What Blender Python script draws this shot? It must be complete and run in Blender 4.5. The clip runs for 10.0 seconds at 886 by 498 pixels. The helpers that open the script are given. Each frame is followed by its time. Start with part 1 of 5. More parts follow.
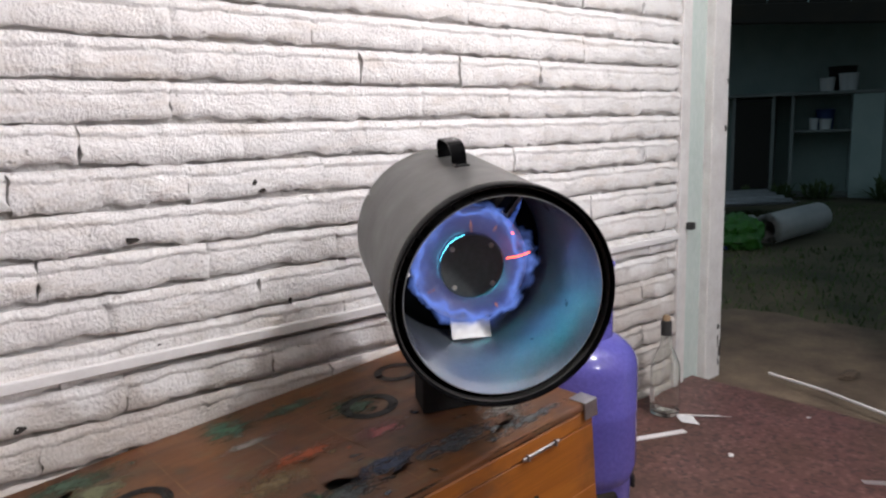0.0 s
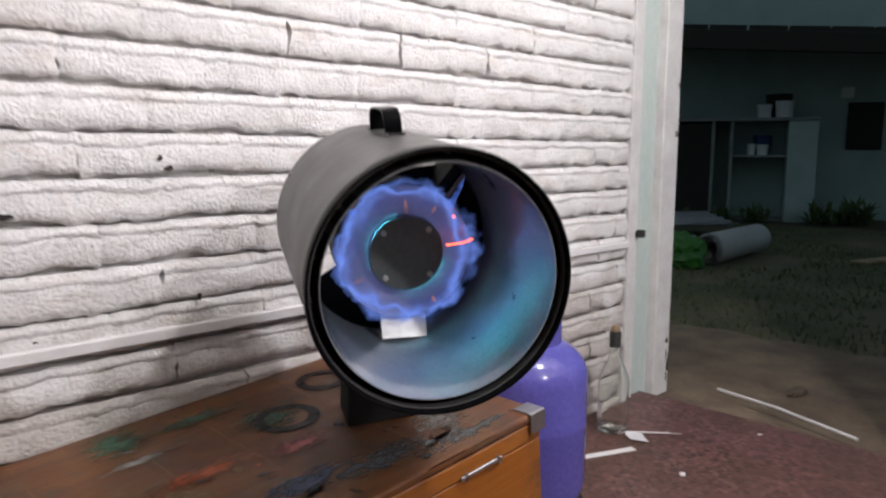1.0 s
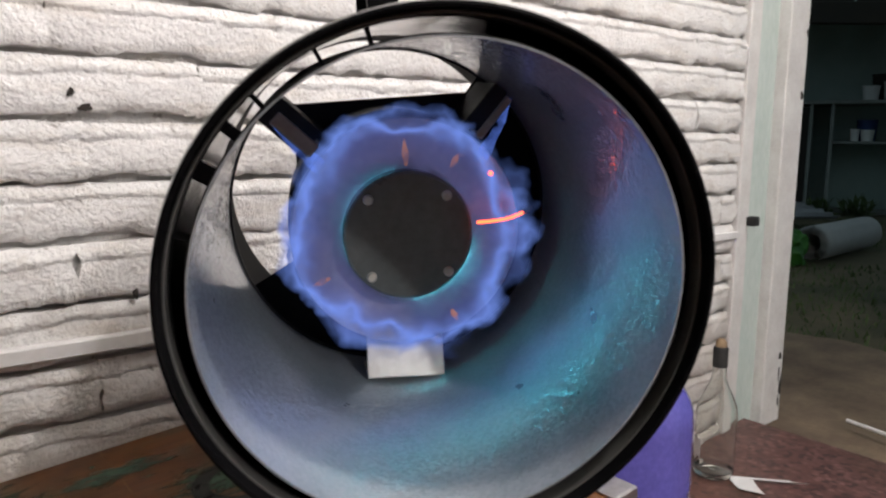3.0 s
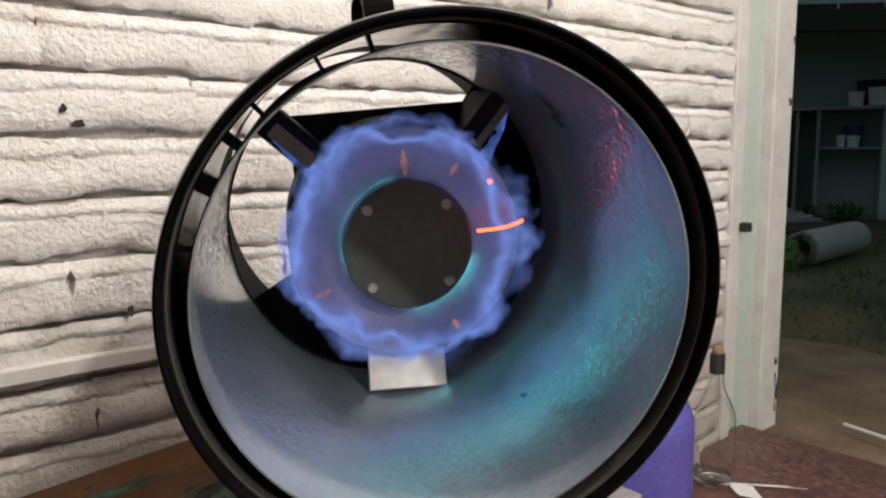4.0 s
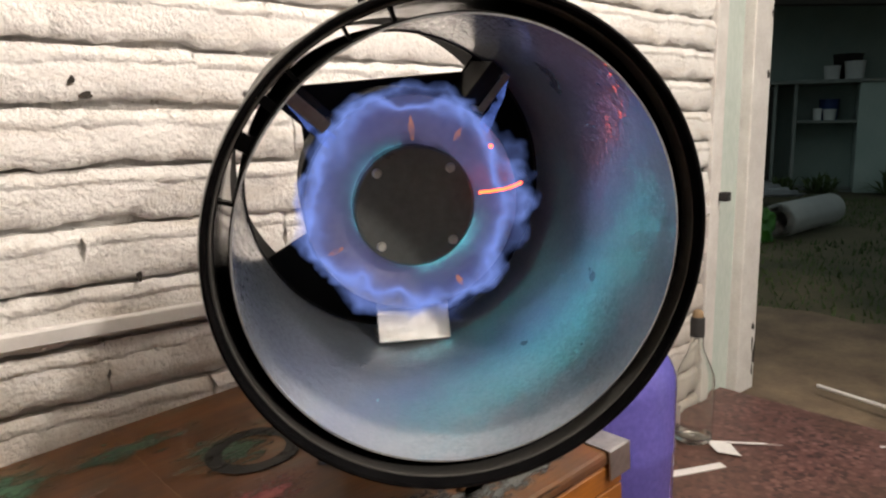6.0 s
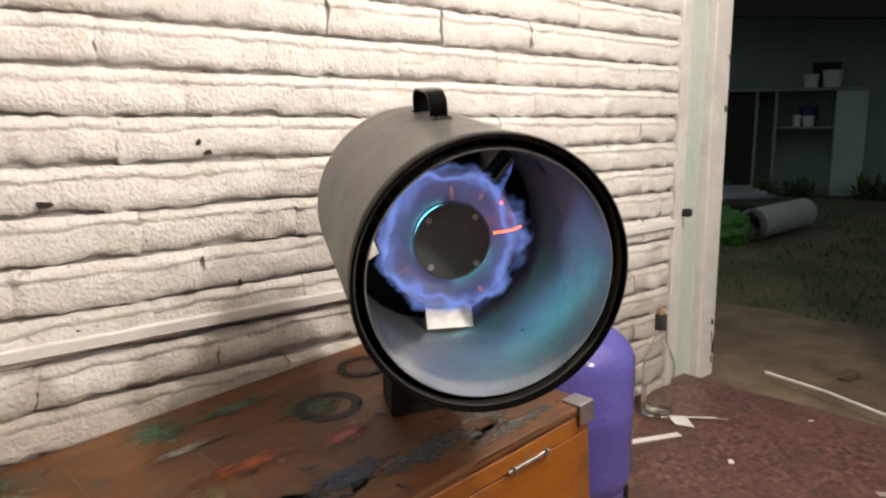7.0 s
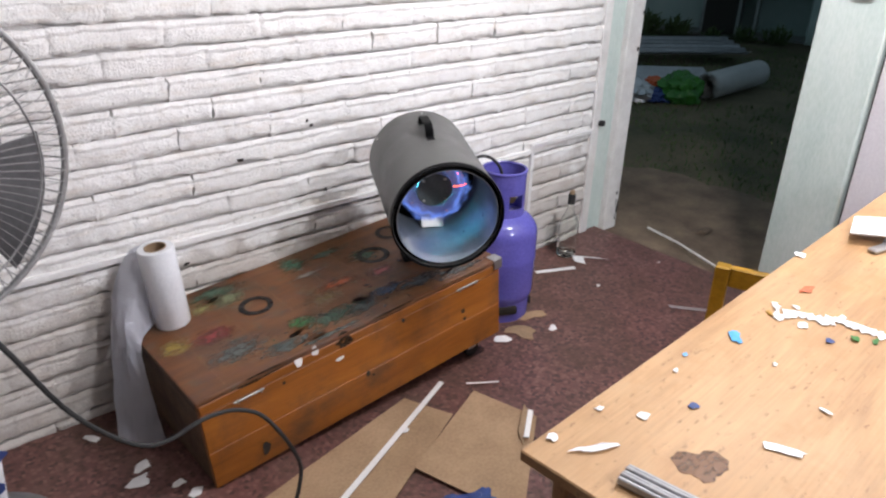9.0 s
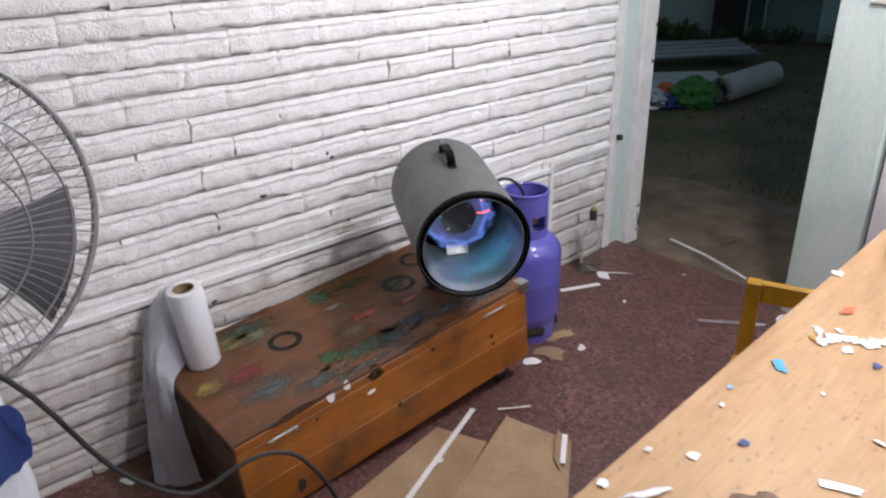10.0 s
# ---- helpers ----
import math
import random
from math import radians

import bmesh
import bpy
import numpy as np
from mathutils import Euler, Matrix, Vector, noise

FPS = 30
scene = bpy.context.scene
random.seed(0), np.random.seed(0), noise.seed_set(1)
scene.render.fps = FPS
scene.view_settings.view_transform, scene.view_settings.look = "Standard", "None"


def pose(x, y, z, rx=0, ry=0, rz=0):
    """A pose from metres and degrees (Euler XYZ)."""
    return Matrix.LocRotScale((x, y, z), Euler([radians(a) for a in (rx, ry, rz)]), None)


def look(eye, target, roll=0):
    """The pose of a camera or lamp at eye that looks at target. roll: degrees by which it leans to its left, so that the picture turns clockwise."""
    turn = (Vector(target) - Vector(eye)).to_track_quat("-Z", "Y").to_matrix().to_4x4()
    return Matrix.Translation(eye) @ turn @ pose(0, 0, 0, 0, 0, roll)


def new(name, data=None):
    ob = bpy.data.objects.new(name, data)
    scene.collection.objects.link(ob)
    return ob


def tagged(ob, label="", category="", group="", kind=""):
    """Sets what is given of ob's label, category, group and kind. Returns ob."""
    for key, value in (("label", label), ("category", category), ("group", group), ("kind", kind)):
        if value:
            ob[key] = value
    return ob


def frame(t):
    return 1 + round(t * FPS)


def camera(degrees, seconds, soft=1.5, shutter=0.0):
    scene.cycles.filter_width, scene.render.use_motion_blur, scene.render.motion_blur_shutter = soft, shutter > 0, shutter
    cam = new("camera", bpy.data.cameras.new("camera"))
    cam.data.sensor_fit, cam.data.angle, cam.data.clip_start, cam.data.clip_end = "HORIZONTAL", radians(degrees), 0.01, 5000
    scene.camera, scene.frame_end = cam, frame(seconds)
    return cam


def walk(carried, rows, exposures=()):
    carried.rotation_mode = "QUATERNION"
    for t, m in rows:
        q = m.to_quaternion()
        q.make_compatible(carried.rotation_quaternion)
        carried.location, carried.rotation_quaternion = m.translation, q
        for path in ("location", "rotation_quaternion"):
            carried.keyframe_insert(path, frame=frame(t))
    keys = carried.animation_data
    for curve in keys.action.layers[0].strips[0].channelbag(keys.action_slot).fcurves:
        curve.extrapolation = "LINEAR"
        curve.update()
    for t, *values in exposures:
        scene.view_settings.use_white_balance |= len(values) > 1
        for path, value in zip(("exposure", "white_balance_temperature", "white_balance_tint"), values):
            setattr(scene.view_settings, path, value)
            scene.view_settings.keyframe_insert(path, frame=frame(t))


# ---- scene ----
cam = camera(62.5, 10.0, 2.2, 0.4)
PATH = [
    (0, (0.16, -1.338, 0.88), (1.432, 0.172, 0.559), -1.6),
    (0.5, (0.136, -1.35, 0.884), (1.47, 0.099, 0.533), -0.1),
    (0.8, (0.188, -1.314, 0.858), (1.588, 0.081, 0.551), -0.4),
    (1, (0.27, -1.237, 0.805), (1.66, 0.175, 0.537), 0.2),
    (1.2, (0.367, -1.166, 0.761), (1.681, 0.314, 0.469), -1.0),
    (1.5, (0.435, -1.079, 0.767), (1.678, 0.455, 0.443), 3.8),
    (1.8, (0.449, -1.082, 0.758), (1.661, 0.48, 0.457), 2.2),
    (2, (0.453, -1.088, 0.76), (1.693, 0.457, 0.486), 1.1),
    (2.2, (0.46, -1.096, 0.763), (1.73, 0.428, 0.509), 0.9),
    (3.3, (0.62, -0.926, 0.734), (1.858, 0.615, 0.428), 0.4),
    (3.5, (0.614, -0.931, 0.742), (1.861, 0.611, 0.481), 0.1),
    (4, (0.591, -0.95, 0.736), (1.857, 0.577, 0.474), -0.5),
    (4.5, (0.579, -0.969, 0.733), (1.861, 0.541, 0.458), -0.1),
    (5, (0.564, -0.971, 0.728), (1.859, 0.522, 0.424), -1.1),
    (5.2, (0.563, -0.966, 0.724), (1.858, 0.527, 0.414), -1.3),
    (6.3, (0.521, -0.978, 0.735), (1.821, 0.505, 0.402), -0.6),
    (6.5, (0.47, -1.017, 0.751), (1.783, 0.453, 0.412), -1.1),
    (7, (0.286, -1.195, 0.819), (1.601, 0.273, 0.48), -0.3),
    (7.2, (0.234, -1.26, 0.865), (1.548, 0.17, 0.386), 0.1),
    (7.5, (0.156, -1.357, 0.969), (1.458, -0.017, 0.256), 5.1),
    (7.7, (0.067, -1.468, 1.102), (1.311, -0.155, 0.248), 7.1),
    (8, (-0.055, -1.562, 1.249), (1.148, -0.246, 0.343), 0.7),
    (8.3, (-0.218, -1.733, 1.299), (1.049, -0.396, 0.52), 3.8),
    (8.5, (-0.309, -1.822, 1.321), (0.968, -0.496, 0.54), 4.6),
    (8.6, (-0.35, -1.864, 1.341), (0.928, -0.558, 0.528), 5.4),
    (9, (-0.385, -2.013, 1.419), (0.823, -0.662, 0.572), 1.9),
    (9.5, (-0.383, -2.077, 1.465), (0.782, -0.685, 0.627), 0.2),
    (10, (-0.39, -1.972, 1.46), (0.794, -0.583, 0.641), -1.2),
]
EXPOSURES = [
    (0.0, 0.03, 6550, 12), (2.2, 0.06, 6500, 12), (3.4, 0.05, 7200, 9), (5.0, 0.10, 7600, 10), (6.3, 0.30, 8000, 10), (7.0, 0.22, 7950, 10), (7.5, 0.05, 6800, 10), (8.0, 0.12, 6400, 10), (9.0, 0.18, 6300, 10), (9.5, 0.02, 6200, 10), (10.0, -0.03, 6200, 10),
]
walk(cam, [(t, look(eye, target, roll)) for t, eye, target, roll in PATH], EXPOSURES)

# ---------------------------------------------------------------- world and lamps
world = bpy.data.worlds.new("night_sky")
scene.world = world
world.use_nodes = True
bg = world.node_tree.nodes["Background"]
bg.inputs["Color"].default_value = (0.35, 0.5, 0.6, 1)
bg.inputs["Strength"].default_value = 0.31


def bulb(loc, watts, colour, size):
    lamp = bpy.data.lights.new("bulb_light", "POINT")
    lamp.energy, lamp.color, lamp.shadow_soft_size = watts, colour, size
    ob = new("bulb_light", lamp)
    ob.location = loc
    return ob


WHITE = (0.980, 0.970, 1.015)
bulb((0.95, -3.40, 2.05), 86, WHITE, 0.06)
bulb((1.46, -1.45, 2.28), 82, WHITE, 0.06)


# ---------------------------------------------------------------- materials
def nd(nt, kind, **values):
    n = nt.nodes.new(kind)
    for k, v in values.items():
        if k in n.inputs:
            n.inputs[k].default_value = v
    return n


def rgb(c):
    return (c[0], c[1], c[2], 1)


def ramp(nt, fac, stops):
    r = nt.nodes.new("ShaderNodeValToRGB")
    el = r.color_ramp.elements
    while len(el) < len(stops):
        el.new(0.5)
    for e, (p, c) in zip(el, stops):
        e.position = p
        e.color = rgb(c) if isinstance(c, tuple) else (c, c, c, 1)
    nt.links.new(fac, r.inputs["Fac"])
    return r.outputs["Color"]


def mixc(nt, fac, a, b, mode="MIX"):
    m = nt.nodes.new("ShaderNodeMix")
    m.data_type, m.blend_type = "RGBA", mode
    for sock, v in ((m.inputs[0], fac), (m.inputs[6], a), (m.inputs[7], b)):
        if isinstance(v, (int, float)):
            sock.default_value = v
        elif isinstance(v, tuple):
            sock.default_value = rgb(v)
        else:
            nt.links.new(v, sock)
    return m.outputs[2]


def start(name):
    m = bpy.data.materials.new(name)
    m.use_nodes = True
    nt = m.node_tree
    return m, nt, nt.nodes["Principled BSDF"]


def coords(nt, kind="Object", stretch=(1, 1, 1)):
    if kind == "World":
        out = nt.nodes.new("ShaderNodeNewGeometry").outputs["Position"]
    else:
        out = nt.nodes.new("ShaderNodeTexCoord").outputs[kind]
    mp = nt.nodes.new("ShaderNodeMapping")
    mp.inputs["Scale"].default_value = stretch
    nt.links.new(out, mp.inputs["Vector"])
    return mp.outputs["Vector"]


def tex(nt, co, scale, detail=4.0, rough=0.55):
    n = nd(nt, "ShaderNodeTexNoise", Scale=scale, Detail=detail, Roughness=rough)
    nt.links.new(co, n.inputs["Vector"])
    return n.outputs["Fac"]


def bump(nt, bsdf, height, strength, dist):
    b = nd(nt, "ShaderNodeBump", Strength=strength, Distance=dist)
    nt.links.new(height, b.inputs["Height"])
    nt.links.new(b.outputs["Normal"], bsdf.inputs["Normal"])


def plain(name, c1, c2, scale=12.0, rough=0.5, metal=0.0, grain=120.0, relief=0.15, kind="Object", stretch=(1, 1, 1), vary=0.0):
    """A surface with stains at one scale and grain at another."""
    m, nt, b = start(name)
    co = coords(nt, kind, stretch)
    big, fine = tex(nt, co, scale), tex(nt, co, grain, 2.0)
    col = ramp(nt, big, [(0.3, c1), (0.7, c2)])
    col = mixc(nt, 0.35, col, ramp(nt, fine, [(0.3, 0.35), (0.7, 0.65)]), "OVERLAY")
    if vary:
        oi = nt.nodes.new("ShaderNodeObjectInfo")
        col = mixc(nt, vary, col, ramp(nt, oi.outputs["Random"], [(0.0, 0.3), (1.0, 0.7)]), "OVERLAY")
    nt.links.new(col, b.inputs["Base Color"])
    r = ramp(nt, big, [(0.25, max(rough - 0.1, 0.03)), (0.75, min(rough + 0.12, 1.0))])
    nt.links.new(r, b.inputs["Roughness"])
    b.inputs["Metallic"].default_value = metal
    if relief:
        bump(nt, b, fine, relief, 0.002)
    return m


def brick_paint(name):
    m, nt, b = start(name)
    co = coords(nt, "World")
    big, mid, fine = tex(nt, co, 3.0, 5), tex(nt, co, 26.0, 8, 0.72), tex(nt, co, 150.0, 3)
    col = ramp(nt, big, [(0.3, (0.79, 0.775, 0.755)), (0.65, (0.87, 0.86, 0.845))])
    col = mixc(nt, ramp(nt, mid, [(0.52, 0.0), (0.72, 0.40)]), col, (0.52, 0.46, 0.39))
    wash = tex(nt, coords(nt, "World", (2.2, 2.2, 11)), 2.6, 6, 0.65)
    col = mixc(nt, ramp(nt, wash, [(0.52, 0.0), (0.74, 0.48)]), col, (0.58, 0.49, 0.39))
    speck = tex(nt, co, 70.0, 2, 0.5)
    col = mixc(nt, ramp(nt, speck, [(0.68, 0.0), (0.75, 0.6)]), col, (0.22, 0.19, 0.16))
    oi = nt.nodes.new("ShaderNodeObjectInfo")
    col = mixc(nt, 0.10, col, ramp(nt, oi.outputs["Random"], [(0.0, 0.35), (1.0, 0.65)]), "OVERLAY")
    # splash dirt near the floor, with an uneven upper edge
    sep = nt.nodes.new("ShaderNodeSeparateXYZ")
    nt.links.new(co, sep.inputs[0])
    add = nt.nodes.new("ShaderNodeMath")
    add.operation = "MULTIPLY_ADD"
    nt.links.new(tex(nt, co, 7.0, 5), add.inputs[0])
    add.inputs[1].default_value = -0.7
    nt.links.new(sep.outputs["Z"], add.inputs[2])
    col = mixc(nt, ramp(nt, add.outputs[0], [(0.0, 0.5), (0.12, 0.0)]), col, (0.36, 0.30, 0.24))
    nt.links.new(col, b.inputs["Base Color"])
    b.inputs["Roughness"].default_value = 0.62
    h = mixc(nt, 0.5, mid, fine)
    bump(nt, b, h, 0.9, 0.009)
    return m


def terrazzo(name):
    m, nt, b = start(name)
    co = coords(nt, "World")
    v = nd(nt, "ShaderNodeTexVoronoi", Scale=78.0, Randomness=1.0)
    nt.links.new(co, v.inputs["Vector"])
    sep = nt.nodes.new("ShaderNodeSeparateColor")
    nt.links.new(v.outputs["Color"], sep.inputs[0])
    chips = ramp(nt, sep.outputs[0], [(0.16, (0.045, 0.022, 0.019)), (0.34, (0.125, 0.055, 0.048)), (0.60, (0.165, 0.074, 0.064)), (0.85, (0.23, 0.12, 0.105)), (1.0, (0.08, 0.034, 0.030))])
    edge = ramp(nt, v.outputs["Distance"], [(0.30, 0.0), (0.65, 0.6)])
    col = mixc(nt, edge, chips, (0.115, 0.048, 0.041))
    dirt = tex(nt, co, 3.4, 8, 0.7)
    col = mixc(nt, ramp(nt, dirt, [(0.44, 0.0), (0.66, 0.75)]), col, (0.085, 0.050, 0.034))
    nt.links.new(col, b.inputs["Base Color"])
    nt.links.new(ramp(nt, dirt, [(0.3, 0.30), (0.7, 0.60)]), b.inputs["Roughness"])
    bump(nt, b, tex(nt, co, 60.0, 3), 0.12, 0.002)
    return m


def wood(name, dark, mid, light, stretch=(1.2, 14, 14), rough=0.45, flecks=0.0, grime=0.0, paint=0.0):
    m, nt, b = start(name)
    co = coords(nt, "Object", stretch)
    n = nd(nt, "ShaderNodeTexNoise", Scale=2.2, Detail=6.0, Roughness=0.6, Distortion=0.7)
    nt.links.new(co, n.inputs["Vector"])
    col = ramp(nt, n.outputs["Fac"], [(0.25, dark), (0.5, mid), (0.75, light)])
    flat = coords(nt, "Object")
    fine = tex(nt, coords(nt, "Object", (6, 160, 160)), 1.5, 3)
    col = mixc(nt, 0.3, col, ramp(nt, fine, [(0.3, 0.3), (0.7, 0.7)]), "OVERLAY")
    stain = tex(nt, flat, 6.0, 6, 0.65)
    if grime:
        col = mixc(nt, ramp(nt, stain, [(0.48, 0.0), (0.68, grime)]), col, (0.06, 0.04, 0.028))
    if paint:
        spot = tex(nt, coords(nt, "Object", (1, 1.6, 1)), 13.0, 6, 0.7)
        hue = tex(nt, flat, 7.0, 1)
        tint = ramp(nt, hue, [(0.3, (0.05, 0.10, 0.07)), (0.42, (0.03, 0.035, 0.05)), (0.52, (0.16, 0.05, 0.03)), (0.6, (0.07, 0.10, 0.08)), (0.7, (0.20, 0.17, 0.08))])
        col = mixc(nt, ramp(nt, spot, [(0.48, 0.0), (0.70, paint)]), col, tint)
    if flecks:
        fl = tex(nt, coords(nt, "Object", (1, 2.4, 1)), 42.0, 3, 0.6)
        col = mixc(nt, ramp(nt, fl, [(0.62, 0.0), (0.70, flecks)]), col, (0.16, 0.075, 0.03))
        worn = tex(nt, flat, 3.0, 7, 0.7)
        col = mixc(nt, ramp(nt, worn, [(0.45, 0.0), (0.65, 0.35)]), col, (0.58, 0.40, 0.23))
        col = mixc(nt, ramp(nt, tex(nt, flat, 9.0, 6, 0.7), [(0.52, 0.0), (0.70, 0.45)]), col, (0.36, 0.18, 0.065))
    nt.links.new(col, b.inputs["Base Color"])
    nt.links.new(ramp(nt, stain, [(0.3, rough - 0.1), (0.7, rough + 0.15)]), b.inputs["Roughness"])
    bump(nt, b, fine, 0.2, 0.002)
    return m


def patchy(name, colour, scale=45.0, cover=0.5, rough=0.5, fade=0.0):
    """Old paint that covers only in patches, thinning out towards the rim of the stain."""
    m, nt, b = start(name)
    co = coords(nt, "Object", (0.7, 1.5, 1))
    nt.links.new(mixc(nt, tex(nt, co, 30.0), tuple(c * 0.5 for c in colour), colour), b.inputs["Base Color"])
    b.inputs["Roughness"].default_value = rough
    n = tex(nt, co, scale, 8, 0.80)
    if fade:
        mp = nt.nodes.new("ShaderNodeMapping")
        mp.inputs["Location"].default_value = (-0.5, -0.5, 0)
        mp.inputs["Scale"].default_value = (1, 1, 0)
        nt.links.new(nt.nodes.new("ShaderNodeTexCoord").outputs["Generated"], mp.inputs["Vector"])
        ln = nt.nodes.new("ShaderNodeVectorMath")
        ln.operation = "LENGTH"
        nt.links.new(mp.outputs["Vector"], ln.inputs[0])
        mad = nt.nodes.new("ShaderNodeMath")
        mad.operation = "MULTIPLY_ADD"
        nt.links.new(ln.outputs["Value"], mad.inputs[0])
        mad.inputs[1].default_value = -fade
        nt.links.new(n, mad.inputs[2])
        n = mad.outputs[0]
        cover -= fade * 0.27
    a = ramp(nt, n, [(cover - 0.04, 0.0), (cover + 0.02, 0.45), (cover + 0.12, 0.92)])
    nt.links.new(a, b.inputs["Alpha"])
    return m


def galvanised(name, c1=(0.42, 0.44, 0.46), c2=(0.62, 0.64, 0.66), rough=0.34, spangle=210.0, relief=0.5, metal=0.92, sheen=0.0):
    """Zinc sheet: crystals that differ in tone and lie at slightly different angles."""
    m, nt, b = start(name)
    co = coords(nt, "Object")
    v = nd(nt, "ShaderNodeTexVoronoi", Scale=spangle)
    nt.links.new(co, v.inputs["Vector"])
    sep = nt.nodes.new("ShaderNodeSeparateColor")
    nt.links.new(v.outputs["Color"], sep.inputs[0])
    big = tex(nt, co, 14.0, 5)
    col = mixc(nt, 0.3, ramp(nt, big, [(0.3, c1), (0.7, c2)]), ramp(nt, sep.outputs[0], [(0.0, 0.35), (1.0, 0.65)]), "OVERLAY")
    nt.links.new(col, b.inputs["Base Color"])
    b.inputs["Metallic"].default_value = metal
    nt.links.new(ramp(nt, big, [(0.3, rough - 0.08), (0.7, rough + 0.12)]), b.inputs["Roughness"])
    tilt = nt.nodes.new("ShaderNodeVectorMath")
    tilt.operation = "MULTIPLY_ADD"
    nt.links.new(v.outputs["Color"], tilt.inputs[0])
    k = 0.16 * relief
    tilt.inputs[1].default_value = (k, k, k)
    tilt.inputs[2].default_value = (-k / 2, -k / 2, -k / 2)
    add = nt.nodes.new("ShaderNodeVectorMath")
    nt.links.new(nt.nodes.new("ShaderNodeNewGeometry").outputs["Normal"], add.inputs[0])
    nt.links.new(tilt.outputs[0], add.inputs[1])
    unit = nt.nodes.new("ShaderNodeVectorMath")
    unit.operation = "NORMALIZE"
    nt.links.new(add.outputs[0], unit.inputs[0])
    nt.links.new(unit.outputs[0], b.inputs["Normal"])
    if sheen:
        b.inputs["Coat Weight"].default_value = sheen
        b.inputs["Coat Roughness"].default_value = 0.05
        nt.links.new(unit.outputs[0], b.inputs["Coat Normal"])
    return m


def glass(name, tint=(0.9, 0.95, 0.9), rough=0.02):
    m, nt, b = start(name)
    b.inputs["Base Color"].default_value = rgb(tint)
    b.inputs["Transmission Weight"].default_value = 1.0
    b.inputs["Roughness"].default_value = rough
    b.inputs["IOR"].default_value = 1.45
    return m


def clear_film(name):
    m, nt, b = start(name)
    co = coords(nt, "Object")
    nt.links.new(ramp(nt, tex(nt, co, 9.0, 5), [(0.3, (0.70, 0.71, 0.76)), (0.7, (0.84, 0.85, 0.88))]), b.inputs["Base Color"])
    b.inputs["Roughness"].default_value = 0.13
    bump(nt, b, tex(nt, coords(nt, "Object", (1, 1, 0.45)), 17.0, 3, 0.5), 0.9, 0.03)
    tl = nt.nodes.new("ShaderNodeBsdfTranslucent")
    tl.inputs["Color"].default_value = (0.88, 0.88, 0.93, 1)
    mx = nt.nodes.new("ShaderNodeMixShader")
    mx.inputs[0].default_value = 0.5
    nt.links.new(b.outputs[0], mx.inputs[1])
    nt.links.new(tl.outputs[0], mx.inputs[2])
    nt.links.new(mx.outputs[0], nt.nodes["Material Output"].inputs["Surface"])
    return m


def glow(name, colour, strength, scale=0.0, low=0.4, high=0.7, stretch=(1, 1, 1), most=1.0):
    """Burning gas or glowing wire: light that it gives off, clear between the wisps."""
    m = bpy.data.materials.new(name)
    m.use_nodes = True
    nt = m.node_tree
    nt.nodes.clear()
    out = nt.nodes.new("ShaderNodeOutputMaterial")
    em = nd(nt, "ShaderNodeEmission", Strength=strength)
    em.inputs["Color"].default_value = rgb(colour)
    if not scale:
        nt.links.new(em.outputs[0], out.inputs["Surface"])
        return m
    tr = nt.nodes.new("ShaderNodeBsdfTransparent")
    mx = nt.nodes.new("ShaderNodeMixShader")
    n = tex(nt, coords(nt, "Object", stretch), scale, 5, 0.6)
    nt.links.new(ramp(nt, n, [(low, 0.0), (high, most)]), mx.inputs[0])
    nt.links.new(tr.outputs[0], mx.inputs[1])
    nt.links.new(em.outputs[0], mx.inputs[2])
    nt.links.new(mx.outputs[0], out.inputs["Surface"])
    return m


def enamel(name):
    m, nt, b = start(name)
    co = coords(nt, "Object")
    nt.links.new(ramp(nt, tex(nt, co, 25.0), [(0.3, (0.003, 0.003, 0.0035)), (0.7, (0.007, 0.007, 0.0075))]), b.inputs["Base Color"])
    nt.links.new(ramp(nt, tex(nt, co, 9.0), [(0.3, 0.05), (0.7, 0.12)]), b.inputs["Roughness"])
    b.inputs["Specular IOR Level"].default_value = 0.04
    bump(nt, b, tex(nt, co, 30.0), 0.04, 0.002)
    return m


